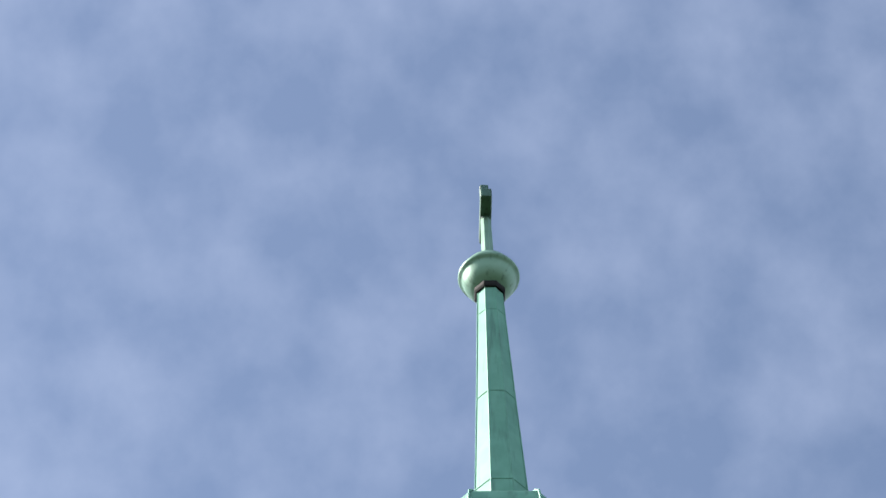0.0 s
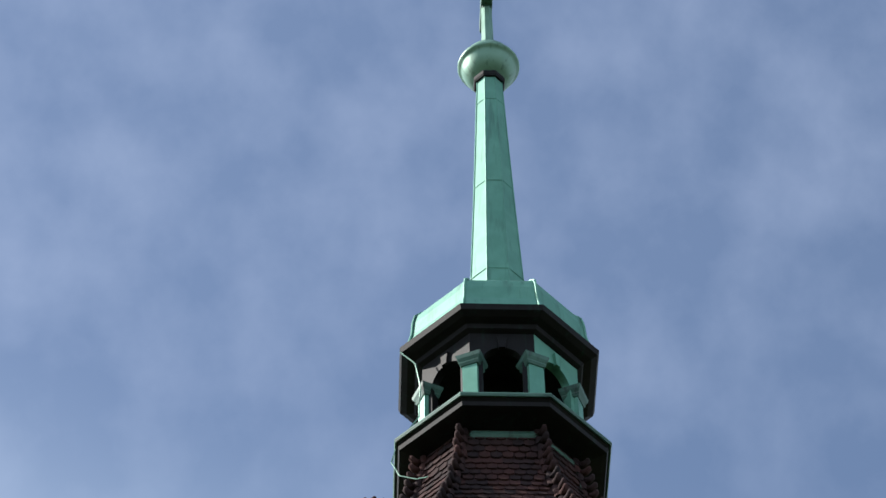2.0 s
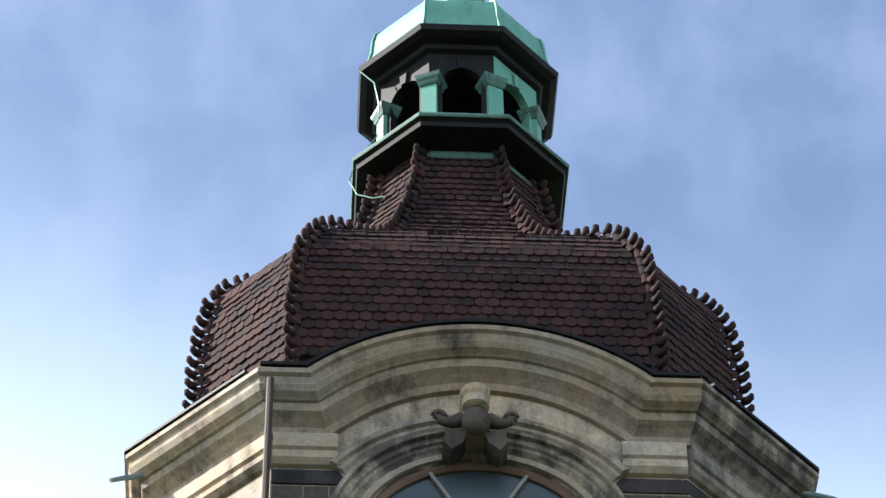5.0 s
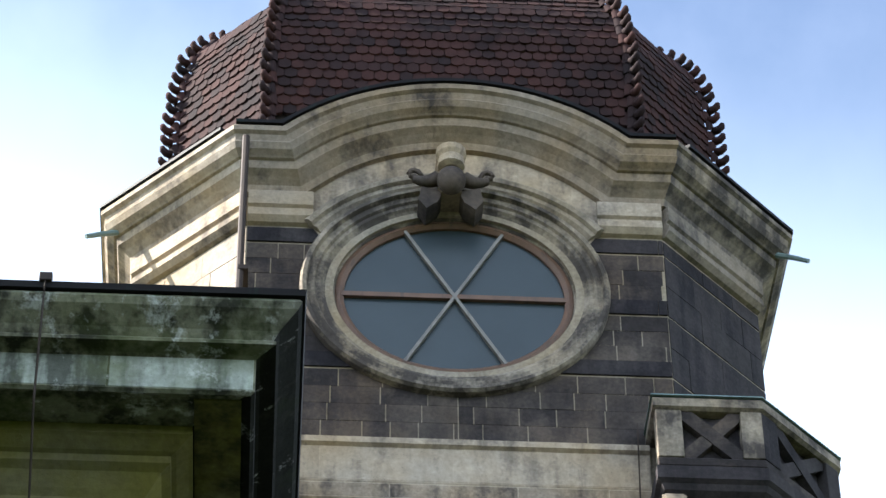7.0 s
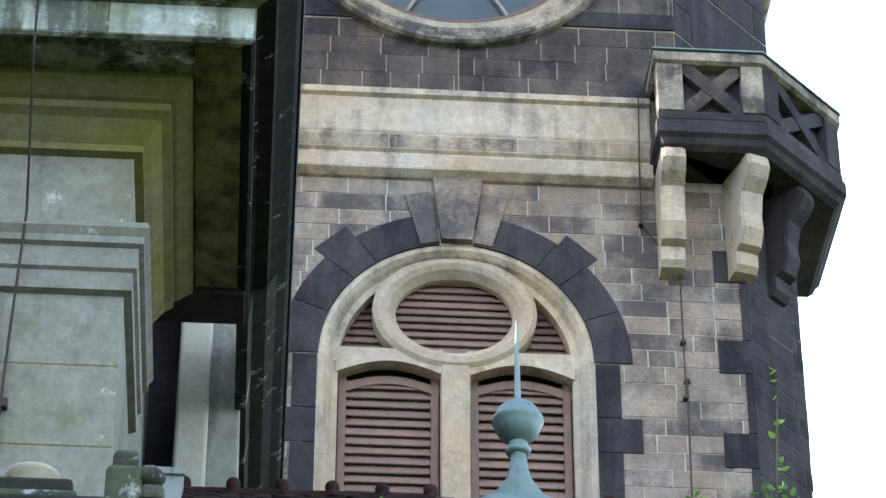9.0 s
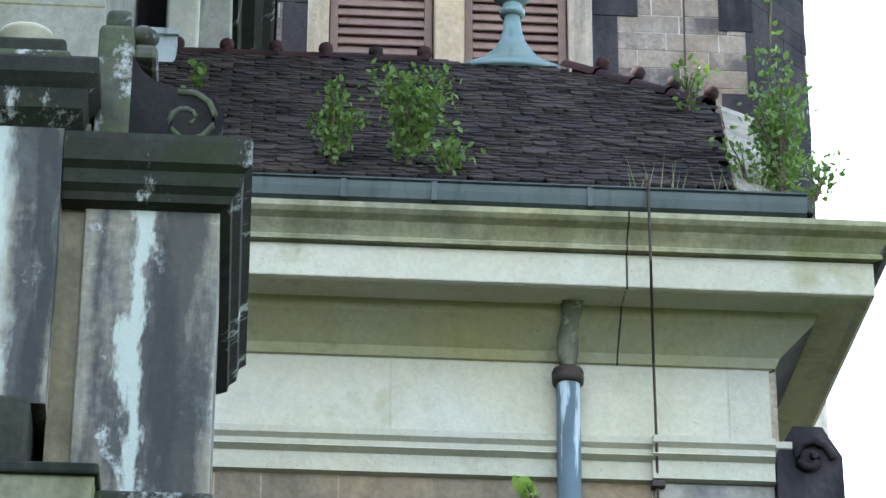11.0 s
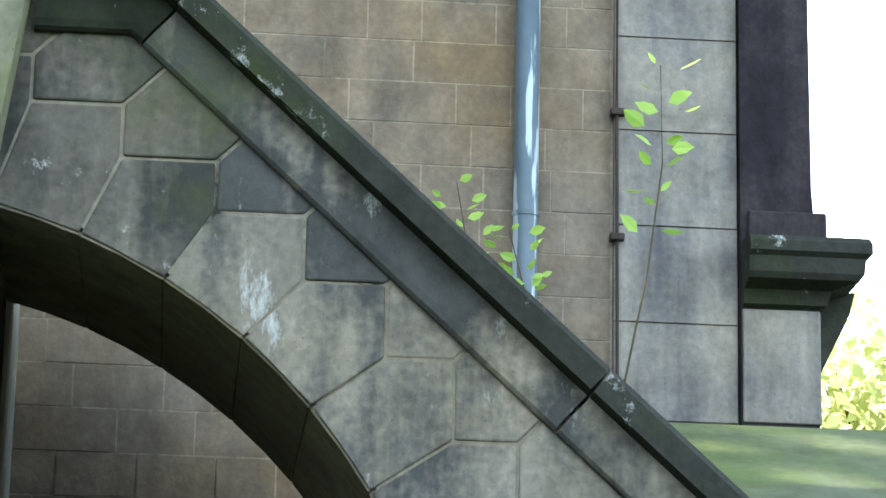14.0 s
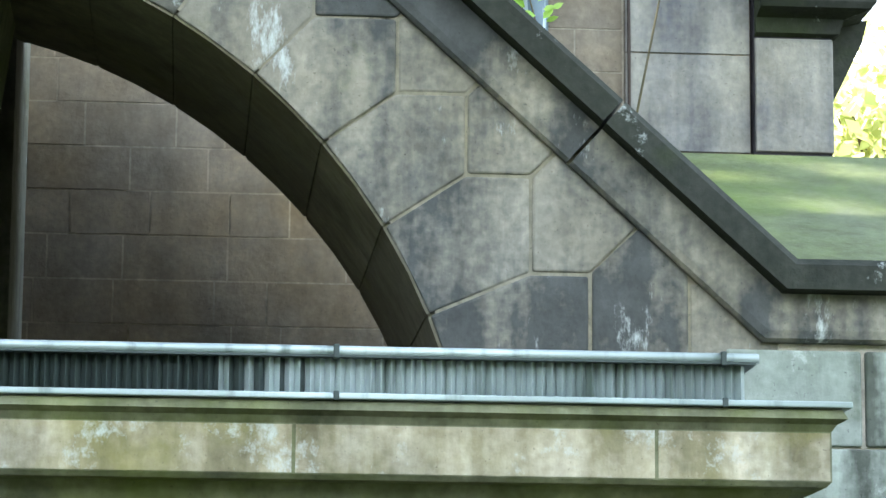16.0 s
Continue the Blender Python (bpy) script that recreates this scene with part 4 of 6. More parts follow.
for i in range(8):
    path = [(*octagon(LC, h + 0.012, (h + 0.012) * R8)[i], z + 0.012) for z, h, f in cap_levels[:-1]]
    part("seam", tube(path, 0.022, 6), PATINA, cap)

# ---- spire ----
SX, SY = 2.095, 30.92
spire_levels = [(38.9, 0.50), (39.4, 0.455), (40.4, 0.415), (42.2, 0.345), (44.2, 0.275), (45.55, 0.23), (45.9, 0.22)]
spire = part("spire", octa_stack((SX, SY), [(z, h, h * R8) for z, h in spire_levels]), PATINA, tower, "slender octagonal green copper spire")
for i in range(8):
    part("seam", tube([(*octagon((SX, SY), h + 0.004, (h + 0.004) * R8)[i], z) for z, h in spire_levels], 0.010, 5), PATINA, spire)
for z, k in ((42.55, 0.335), (45.1, 0.245), (40.0, 0.435)):
    part("sheet_joint", moulding(octagon((SX, SY), k, k * R8), [(0.0, z), (0.008, z + 0.004), (0.008, z + 0.02), (0.0, z + 0.024)], True), PATINA, spire)
part("collar", octa_stack((SX, SY), [(45.82, 0.26, 0.26 * R8), (45.86, 0.28, 0.28 * R8), (45.95, 0.28, 0.28 * R8), (46.0, 0.22, 0.22 * R8)]), DARK_METAL, spire)
ball = [(0.20, 45.92)] + [(0.50 * math.cos(radians(t)), 46.40 + 0.50 * math.sin(radians(t))) for t in range(-60, 0, 10)] + [(0.52, 46.38), (0.555, 46.40), (0.57, 46.44), (0.555, 46.48), (0.52, 46.50)] + \
       [(0.50 * math.cos(radians(t)), 46.46 + 0.50 * math.sin(radians(t))) for t in range(8, 86, 10)]
part("ball", lathe((SX, SY), ball, 32), BALL, spire, "dull green copper ball with a raised rim", True)
part("rod", octa_stack((SX, SY), [(46.9, 0.115, 0.115 * R8), (48.35, 0.095, 0.095 * R8)]), BALL, spire)
bm = boxed(SX - 0.085, SX + 0.085, SY - 0.10, SY + 0.10, 48.3, 49.45, 0.03)
box(bm, SX - 0.11, SX + 0.11, SY - 0.55, SY + 0.55, 48.35, 48.62, 0.03)
part("cross", bm, DULL_GREEN, spire, "dark copper cross seen edge on")

# ---- gargoyle spouts on the cornice ----
for k, sx in ((2, 1), (7, -1)):
    cx, cy = octagon(TC, HALF + 0.5, 2.76)[k]
    bm = tube([(cx - sx * 0.25, cy + 0.02, 27.0), (cx, cy - 0.06, 26.88), (cx + sx * 0.17, cy - 0.14, 26.76)], [0.04, 0.035, 0.03], 8)
    part("spout", bm, LEADY, tower, "green copper water spout")

# ================= balcony =================
balcony = thing("balcony", (5.2, 27.0, 20.3), "sooty stone corner balcony with pierced panels on scroll corbels", "balcony")
BP = [(4.2, 27.0), (4.2, 26.28), (5.42, 26.28), (6.48, 27.34), (6.48, 29.2)]
part("floor_slab", moulding(BP, [(0.0, 22.05), (0.03, 22.03), (0.03, 21.86), (-0.02, 21.82), (-0.05, 21.75), (-0.12, 21.70), (-1.4, 21.70), (-1.4, 22.05)]), BLACK, balcony, "blackened balcony slab")
part("base_rail", moulding(BP, [(-0.02, 22.05), (0.0, 22.07), (0.0, 22.16), (-0.03, 22.19), (-0.20, 22.19), (-0.20, 22.05)]), SOOTY, balcony)
part("hand_rail", moulding(BP, [(-0.02, 22.86), (0.03, 22.89), (0.03, 23.0), (0.0, 23.03), (-0.22, 23.03), (-0.22, 22.86)]), STAINED, balcony, "stone hand rail")
part("rail_flashing", moulding(BP, [(0.045, 23.034), (0.045, 23.05), (-0.235, 23.055), (-0.235, 23.034)]), LEADY, balcony, "thin green metal flashing")
for (ax, ay), (bx, by) in zip(BP, BP[1:]):
    u = Vector((bx - ax, by - ay))
    L = u.length
    if ax == bx == 4.2:
        continue
    ang = math.atan2(u.y, u.x)
    m = Matrix.Translation((ax, ay, 0)) @ Matrix.Rotation(ang, 4, "Z")
    for x0, x1 in ((0.0, 0.30), (L - 0.25, L)):
        bm = boxed(x0, x1, 0.005, 0.19, 22.19, 22.86, 0.012)
        bmesh.ops.transform(bm, matrix=m, verts=bm.verts)
        # posts off the front go BLACK, their shaded side put into colour
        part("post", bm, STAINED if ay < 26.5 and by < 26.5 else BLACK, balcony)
    x0, x1, zm = 0.30, L - 0.25, 22.525
    # dark plate added to stand in for the shade in the openings
    bm = boxed(x0 - 0.01, x1 + 0.01, 0.15, 0.18, 22.185, 22.865)
    bmesh.ops.transform(bm, matrix=m, verts=bm.verts)
    part("panel_back", bm, BLACK, balcony)
    for s in (-1, 1):
        bm = bmesh.new()
        w = 0.085
        d = Vector((x1 - x0, s * 0.67)).normalized()
        q = Vector((-d.y, d.x)) * w
        prism(bm, [(x0 - q.x, zm - s * 0.335 - q.y), (x1 - q.x, zm + s * 0.335 - q.y), (x1 + q.x, zm + s * 0.335 + q.y), (x0 + q.x, zm - s * 0.335 + q.y)], 0.04 + 0.006 * s, 0.155 + 0.004 * s)
        bmesh.ops.transform(bm, matrix=m, verts=bm.verts)
        # braces are coloured by side like the posts
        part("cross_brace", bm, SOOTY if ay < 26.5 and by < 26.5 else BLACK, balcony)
corb = [(0.0, 21.70), (-0.66, 21.70), (-0.70, 21.55), (-0.62, 21.42), (-0.48, 21.30), (-0.42, 21.05), (-0.44, 20.85), (-0.36, 20.66), (-0.26, 20.62), (-0.26, 20.45), (-0.20, 20.38), (0.0, 20.34)]


def corbel(x, y, turn, material):
    bm = bmesh.new()
    for w, grow in ((0.105, 0.0), (0.135, -0.03)):
        a = [bm.verts.new((-w, p[0] * (1 + grow), p[1])) for p in corb]
        b = [bm.verts.new((w, p[0] * (1 + grow), p[1])) for p in corb]
        bm.faces.new(a)
        bm.faces.new(b[::-1])
        for i in range(len(corb)):
            j = (i + 1) % len(corb)
            bm.faces.new((a[i], b[i], b[j], a[j]))
    bmesh.ops.transform(bm, matrix=Matrix.Translation((x, y, 0)) @ Matrix.Rotation(radians(turn), 4, "Z"), verts=bm.verts)
    return part("corbel", bm, material, balcony, "scroll-shaped stone corbel")


# front corbels pale, canted one coloured dark for the side away from the sun
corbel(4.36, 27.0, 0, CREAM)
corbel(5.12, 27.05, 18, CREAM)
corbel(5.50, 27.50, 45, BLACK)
# flat dark arch, painted with the unlit interior colour
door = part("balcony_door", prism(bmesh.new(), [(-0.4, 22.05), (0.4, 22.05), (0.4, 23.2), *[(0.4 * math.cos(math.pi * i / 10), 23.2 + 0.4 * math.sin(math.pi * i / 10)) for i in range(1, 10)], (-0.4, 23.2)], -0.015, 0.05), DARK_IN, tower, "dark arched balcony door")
door.data.transform(Matrix.Translation((5.26, 27.71, 0)) @ Matrix.Rotation(radians(45), 4, "Z"))
tower_wire = thing("lightning_wire", (4.2, 26.9, 16.0), "thin dark lightning wire pinned to the tower wall", "cable")
WIRE = [(4.07, 26.84, 23.08), (4.04, 26.84, 21.69), (4.05, 26.93, 21.06), (4.45, 26.93, 20.39), (4.45, 26.93, 19.49), (4.45, 26.93, 18.77), (4.47, 26.93, 18.99), (4.45, 26.93, 17.31)]
part("wire", tube(WIRE, 0.011, 5), IRON, tower_wire)
for p in WIRE[2:]:
    part("pin", boxed(p[0] - 0.03, p[0] + 0.03, p[1] - 0.015, 27.0, p[2] - 0.02, p[2] + 0.02, 0.005), IRON, tower_wire)

# ================= transept: the block beside the tower =================
NX, NY = -1.14, 18.45
transept = thing("transept", (-5.0, 22.0, 0), "mossy stained church transept with a heavy moulded cornice", "building")
part("wall", boxed(-9.0, NX, NY, 27.0, 0.0, 16.3), TRANSEPT, transept, "pale stained ashlar wall")
# block above the wall, out of view, added to keep sun off the recess
part("roof", prism(bmesh.new(), [(-9.0, 16.32), (-1.143, 16.32), (-1.143, 17.9), (-9.0, 17.9)], 20.6, 26.9), UNDER, transept, "unseen dark roof block added to stop sun and sky light")
for z in (13.44, 12.75):
    part("joint", boxed(-9.0, NX - 0.003, NY - 0.003, NY + 0.02, z, z + 0.012), OLIVE, transept)
part("return_pier", boxed(-0.87, -0.29, 22.80, 27.0, 0.0, 18.5, 0.02), TRANSEPT, transept, "pale stone return pier")
part("return_strip", boxed(-0.86, -0.57, 22.70, 22.80, 0.0, 18.5, 0.03), PALE, transept)
# the recess gets its shade from BLACK paint
part("recess", boxed(-1.14, -0.87, 23.3, 27.0, 0.0, 18.5), BLACK, transept, "recess painted black for its shade")
# thin dark strip added where the soffit's end is only in shade
part("end_lintel", boxed(NX, -0.27, 20.9, 21.37, 15.79, 15.858, 0.01), BLACK, transept, "dark strip standing in for shade at the end of the soffit")
tp = [(-9.0, NY), (NX, NY), (NX, 27.0)]
tq = [(-9.0, NY), (NX, NY), (NX, 21.38)]
# the return takes black crusted stone, darker than the mossy front
two_tone_moulding("cornice", tq, [(0, 16.52), (1.22, 16.50), (1.24, 16.46), (1.21, 16.41), (1.13, 16.35), (1.07, 16.30), (1.03, 16.24), (1.05, 16.215), (1.05, 16.185), (0.93, 16.165), (0.90, 16.15), (0.90, 15.84), (0.87, 15.82), (0.82, 15.85), (0.55, 15.86), (0, 15.86)],
                   MOSSY, PIERCAP, transept, "mossy moulded cornice streaked with lime", "return of the cornice")
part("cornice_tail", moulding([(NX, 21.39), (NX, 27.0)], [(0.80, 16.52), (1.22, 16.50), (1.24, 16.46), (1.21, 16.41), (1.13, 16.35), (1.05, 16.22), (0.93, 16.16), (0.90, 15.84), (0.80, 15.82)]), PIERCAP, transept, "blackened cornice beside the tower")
for a, b in ((-4.6, -3.2), (-3.19, -1.36), (-1.35, -0.25)):
    part("fascia_stone", boxed(a, b - 0.006, NY - 0.906, NY - 0.87, 15.85, 16.145, 0.006), LIME, transept, "fascia stone white with lime")
part("bed_mould", moulding([(-9.0, NY), (NX, NY), (NX, 20.9)], [(0, 15.858), (0.43, 15.858), (0.43, 15.78), (0.40, 15.765), (0.31, 15.70), (0.27, 15.685), (0.27, 15.62), (0.20, 15.58), (0.12, 15.47), (0.07, 15.42), (0.07, 15.36), (0, 15.34)]), OLIVE, transept, "olive-stained bed moulding")
part("soffit_panel", boxed(NX + 0.44, NX + 0.80, NY - 0.78, 20.88, 15.835, 15.853), OLIVE, transept, "olive-stained soffit")
part("architrave", moulding([(-9.0, NY), (NX, NY), (NX, 20.4)], [(0, 14.66), (0.15, 14.64), (0.17, 14.58), (0.13, 14.52), (0.13, 14.46), (0.09, 14.44), (0.09, 14.26), (0.06, 14.24), (0.06, 14.08), (0, 14.06)]), TRANSEPT, transept, "pale stepped architrave")
part("gutter", moulding(tp, [(1.10, 16.505), (1.26, 16.505), (1.27, 16.56), (1.25, 16.57), (1.12, 16.53)]), DARK_METAL, transept, "dark gutter edge")
cable = thing("lightning_cable", (-2.0, 17.2, 9.0), "thin dark lightning cable with clamps on the transept", "cable")
part("wire", tube([(-1.86, 17.17, 16.58), (-1.86, 17.16, 16.3), (-1.88, 17.42, 15.6), (-1.90, 18.28, 14.7), (-1.95, 18.40, 13.6), (-1.98, 18.41, 12.3)], 0.011, 6), IRON, cable)
for p in ((-1.86, 17.18, 16.57), (-1.92, 18.40, 14.30), (-1.965, 18.42, 13.05)):
    part("clamp", boxed(p[0] - 0.05, p[0] + 0.05, p[1] - 0.03, p[1] + 0.04, p[2] - 0.02, p[2] + 0.06, 0.008), IRON, cable)
pole = thing("iron_pole", (-0.62, 26.2, 21.0), "rusty iron lightning pole beside the tower", "pole")
part("shaft", tube([(-0.60, 26.35, 16.3), (-0.60, 26.35, 27.0)], 0.045, 8), IRON, pole)
part("bracket", boxed(-0.62, -0.50, 26.30, 27.0, 24.8, 24.86), IRON, pole)

# ================= sacristy: the lower block in front of the tower =================
SWY = 20.0
sacristy = thing("sacristy", (1.5, 22.0, 0), "brown ashlar sacristy with pale entablature and tiled roof", "building")
bm = boxed(-1.7, 3.9, SWY, 26.4, 0.0, 11.6)
sac_wall = part("wall", bm, DULL_MORTAR, sacristy, "brown ashlar wall")
part("pilaster_core", boxed(2.96, 3.84, SWY - 0.04, SWY + 0.3, 0.0, 9.83), DULL_MORTAR, sacristy)
SP = [(-1.3, SWY), (3.84, SWY), (3.84, 26.4)]
arch_band = part("architrave", moulding(SP, [(0, 10.17), (0.13, 10.15), (0.13, 10.10), (0.09, 10.07), (0.09, 10.03), (0.12, 10.01), (0.06, 9.98), (0.06, 9.84), (0, 9.83)]), PALE, sacristy, "pale stone architrave")
part("pilaster_band", moulding([(2.94, SWY - 0.05), (3.84, SWY - 0.05)], [(0, 10.17), (0.13, 10.15), (0.13, 10.10), (0.09, 10.07), (0.09, 10.03), (0.12, 10.01), (0.06, 9.98), (0.06, 9.84), (0, 9.83)]), PALE, sacristy)
frieze = part("frieze", boxed(-1.3, 3.842, SWY - 0.03, SWY + 0.3, 10.17, 10.76), PALE, sacristy, "plain pale frieze")
for a, b in ((-1.0, 1.02), (1.032, 3.52), (3.532, 3.84)):
    piece("stone", block_mesh(PALE), frieze, Matrix.LocRotScale(((a + b) / 2, SWY - 0.01, 10.46), None, (b - a - 0.006, 0.052, 0.57)))
SBED = [(0, 11.10), (0.34, 11.10), (0.30, 11.02), (0.20, 10.94), (0.08, 10.84), (0.05, 10.77), (0, 10.75)]
# BLACK on the returns puts the shade round the corner into their colour
two_tone_moulding("bed_mould", SP, SBED, BED, BLACK, sacristy, "olive-stained bed moulding", "return of the bed moulding, painted dark as the shaded side")
SCYMA = [(0, 11.60), (0.88, 11.61), (0.89, 11.56), (0.86, 11.53), (0.80, 11.50), (0.75, 11.44), (0.73, 11.41), (0.75, 11.39), (0.75, 11.36), (0, 11.355)]
# same dark return as on the bed moulding
two_tone_moulding("cyma", SP, SCYMA, CYMA, BLACK, sacristy, "olive-stained cyma moulding", "return of the cyma, painted dark as the shaded side")
SCOR = [(0, 11.35), (0.69, 11.35), (0.69, 11.09), (0.66, 11.08), (0.60, 11.10), (0, 11.10)]
sac_cor = part("cornice", skin(bmesh.new(), plan_rows(SP, SCOR)[:2], False, True, True), PALE, sacristy, "pale moulded cornice")
part("cornice_return", skin(bmesh.new(), plan_rows(SP, SCOR)[1:], False, True, True), PALE, sacristy, "return of the cornice")
for a, b in ((-1.0, 0.72), (0.73, 1.62), (1.63, 2.70), (2.71, 4.52)):
    piece("stone", block_mesh(PALE), sac_cor, Matrix.LocRotScale(((a + b) / 2, SWY - 0.69 + 0.022, 11.215), None, (b - a - 0.008, 0.052, 0.24)))
for prof in (SBED, SCYMA, SCOR):
    part("crack", moulding([(2.699, SWY), (2.711, SWY)], [(o + 0.006 if o else 0, z) for o, z in prof]), BLACK, sacristy)
part("gutter", moulding([(-1.3, SWY), (4.02, SWY)], [(0.55, 11.615), (0.84, 11.615), (0.88, 11.65), (0.895, 11.72), (0.90, 11.775), (0.92, 11.785), (0.915, 11.80), (0.88, 11.795), (0.55, 11.78)]), GUTTER, sacristy, "grey-green zinc gutter")
for x in (0.62, 1.28, 2.42):
    part("gutter_clip", boxed(x - 0.02, x + 0.02, SWY - 0.912, SWY - 0.87, 11.63, 11.79), GUTTER, sacristy)

# corner buttress with cap and corbelled ledge
# near-black colour stands in for the backlight on this corner
butt = part("corner_buttress", prism(bmesh.new(), [(3.85, 0.0), (4.40, 0.0), (4.40, 7.0), (4.36, 7.6), (4.34, 10.05), (4.20, 10.28), (3.98, 10.28), (3.85, 10.05)], SWY - 0.12, SWY + 1.2), BLACK, sacristy, "corner buttress, coloured dark for its backlit face")
sc = [(4.10 + (0.17 - 0.014 * k) * math.cos(k * 0.7), SWY - 0.15, 10.02 + (0.17 - 0.014 * k) * math.sin(k * 0.7)) for k in range(12)]
part("scroll", tube(sc, 0.035, 6), BLACK, butt, "carved scroll", True)
part("ledge", moulding([(3.86, SWY - 0.12), (4.40, SWY - 0.12), (4.40, SWY + 1.2)], [(0, 7.20), (0.30, 7.17), (0.32, 7.13), (0.32, 7.06), (0.28, 7.03), (0.27, 6.92), (0.24, 6.88), (0.08, 6.84), (0.05, 6.74), (0, 6.72)]), COPING, butt, "green-stained moulded ledge")
part("ledge_corbel", prism(bmesh.new(), [(4.38, 6.90), (4.70, 6.90), (4.66, 6.74), (4.42, 6.25), (4.38, 6.25)], SWY + 0.05, SWY + 1.0), COPING, butt)
for z, h in ((4.9, 0.5), (5.41, 0.48), (5.90, 0.82)):
    part("block", boxed(3.86, 4.41, SWY - 0.14, SWY + 0.3, z, z + h - 0.012, 0.01), DRESSED, butt)
part("ledge_block", boxed(3.90, 4.46, SWY - 0.16, SWY + 1.2, 7.17, 7.42, 0.015), BLACK, butt)
# pilaster of long pale blocks
z = 5.2
while z < 9.8:
    h = min(0.70, 9.825 - z)
    piece("stone", block_mesh(DRESSED), sac_wall, Matrix.LocRotScale((3.40, SWY - 0.03, z + h / 2), None, (0.87, 0.05, h - 0.012)))
    z += h
rng2 = random.Random(9)
courses(sac_wall, BROWN, (-1.7, SWY), 0, 4.65, 3.4, 9.83, 0.301, (0.30, 0.95), rng2, proud=0.005, gap=0.013)

# lean-to roof
A0, A1 = Vector((0, 19.36, 11.92)), Vector((0, 22.64, 14.84))
SLOPE = (A1 - A0).normalized()
OUTW = Vector((0, -SLOPE.z, SLOPE.y))
run = (A1 - A0).length


def right_edge(s):
    """x of the roof's right verge at s metres up the slope."""
    return 3.55 + 0.10 * s if s < 2.95 else 3.845 - (s - 2.95) * 1.17 / 1.44


bm = bmesh.new()
pts = [(-1.3, 0.0), (right_edge(0), 0.0), (right_edge(2.95), 2.95), (right_edge(run), run), (-1.3, run)]
lo = [bm.verts.new(A0 + SLOPE * s + Vector((x, 0, 0)) - OUTW * 0.03) for x, s in pts]
hi = [bm.verts.new(Vector((x, A0.y + (SLOPE * s).y, 11.7))) for x, s in pts]
bm.faces.new(lo)
bm.faces.new(hi[::-1])
for i in range(5):
    bm.faces.new((lo[i], hi[i], hi[(i + 1) % 5], lo[(i + 1) % 5]))
roof = part("lean_to_roof", bm, UNDER, sacristy, "steep roof of old dark brown tiles")
slate_me = tile_mesh("roof_tile", SLATE, 0.19, 0.26, 0.02, 4)
slate_rest = tile_mesh("roof_tile_shape", SLATES, 0.19, 0.26, 0.02, 4)
slate_near, slate_far = [], []
rows_n = int(run / 0.095)
for r in range(rows_n):
    s0 = r * 0.095 + 0.01
    x = -1.2 + (0.095 if r % 2 else 0)
    while x < right_edge(s0) - 0.08:
        tilt = 0.12 + rng2.uniform(-0.06, 0.09)
        up = (SLOPE - OUTW * tilt).normalized()
        out = (OUTW + SLOPE * tilt).normalized()
        yaw = rng2.uniform(-0.05, 0.05)
        xv = (Vector((1, 0, 0)) + up * yaw).normalized()
        p = A0 + SLOPE * (s0 + rng2.uniform(-0.012, 0.012)) + OUTW * (0.02 + rng2.uniform(0, 0.012))
        m = Matrix(((xv.x, -out.x, up.x, x + rng2.uniform(-0.01, 0.01)), (xv.y, -out.y, up.y, p.y), (xv.z, -out.z, up.z, p.z), (0, 0, 0, 1)))
        (slate_near if s0 > 2.6 and 0.2 < x < 3.4 and len(slate_near) < 300 else slate_far).append(m)
        x += 0.19
join_at("roof_tiles", slate_rest, slate_far, SLATES, roof, "rows of old dark brown tiles")
# ridge tiles with knobs
bm = bmesh.new()
skin(bm, [[(x, -r * math.cos(a), r * math.sin(a)) for a in [math.pi * k / 6 for k in range(7)]] for x, r in ((-0.21, 0.085), (0.17, 0.085), (0.18, 0.105), (0.23, 0.105))])
tube([(0.2, 0, 0.07), (0.2, 0, 0.12), (0.2, 0, 0.165), (0.2, 0, 0.19)], [0.05, 0.066, 0.06, 0.028], 8, bm)
ridge_me = mesh_of("ridge_tile", bm, TILE, True)
x = -0.95
while x < 2.5:
    if not 1.55 < x < 2.35:
        piece("ridge_tile", ridge_me, roof, Matrix.LocRotScale((x, A1.y, A1.z - 0.02), Euler((0, radians(rng2.uniform(-2, 2)), 0)), None))
    x += 0.435
pa, pb = A0 + SLOPE * (run - 0.02) + Vector((2.72, 0, 0)), A0 + SLOPE * 2.95 + Vector((3.80, 0, 0))
d = (pb - pa).normalized()
side = Vector((0, 0, 1)).cross(d).normalized()
upv = d.cross(side)
for k in range(4):
    p = pa + (pb - pa) * (k + 0.3) / 4
    piece("ridge_tile", ridge_me, roof, Matrix(((d.x, side.x, upv.x, p.x), (d.y, side.y, upv.y, p.y), (d.z, side.z, upv.z, p.z), (0, 0, 0, 1))))
# mortared verge and hip behind it
bm = bmesh.new()
q = [A0 + SLOPE * s + Vector((right_edge(s), 0, 0)) + OUTW * 0.04 for s in (0, 1.5, 2.95)]
t = [Vector((4.15, 19.5, 11.85)), Vector((4.12, 20.5, 12.4)), Vector((4.0, 21.5, 13.5))]
skin(bm, [[tuple(v) for v in q], [tuple(v + Vector((0.28, -0.02, -0.12))) for v in q], [tuple(v) for v in t], [(4.15, 21.9, 11.7)] * 3])
part("verge", bm, GREY, roof, "grey mortared verge")
part("back_slope", prism(bmesh.new(), [(-1.3, 14.8), (2.7, 14.8), (3.85, 13.8), (3.9, 11.6), (-1.3, 11.6)], 22.66, 26.4), UNDER, roof)

finial = thing("roof_finial", (2.2, 22.62, 14.8), "blue-green copper ball finial with a tall spike on the ridge", "finial")
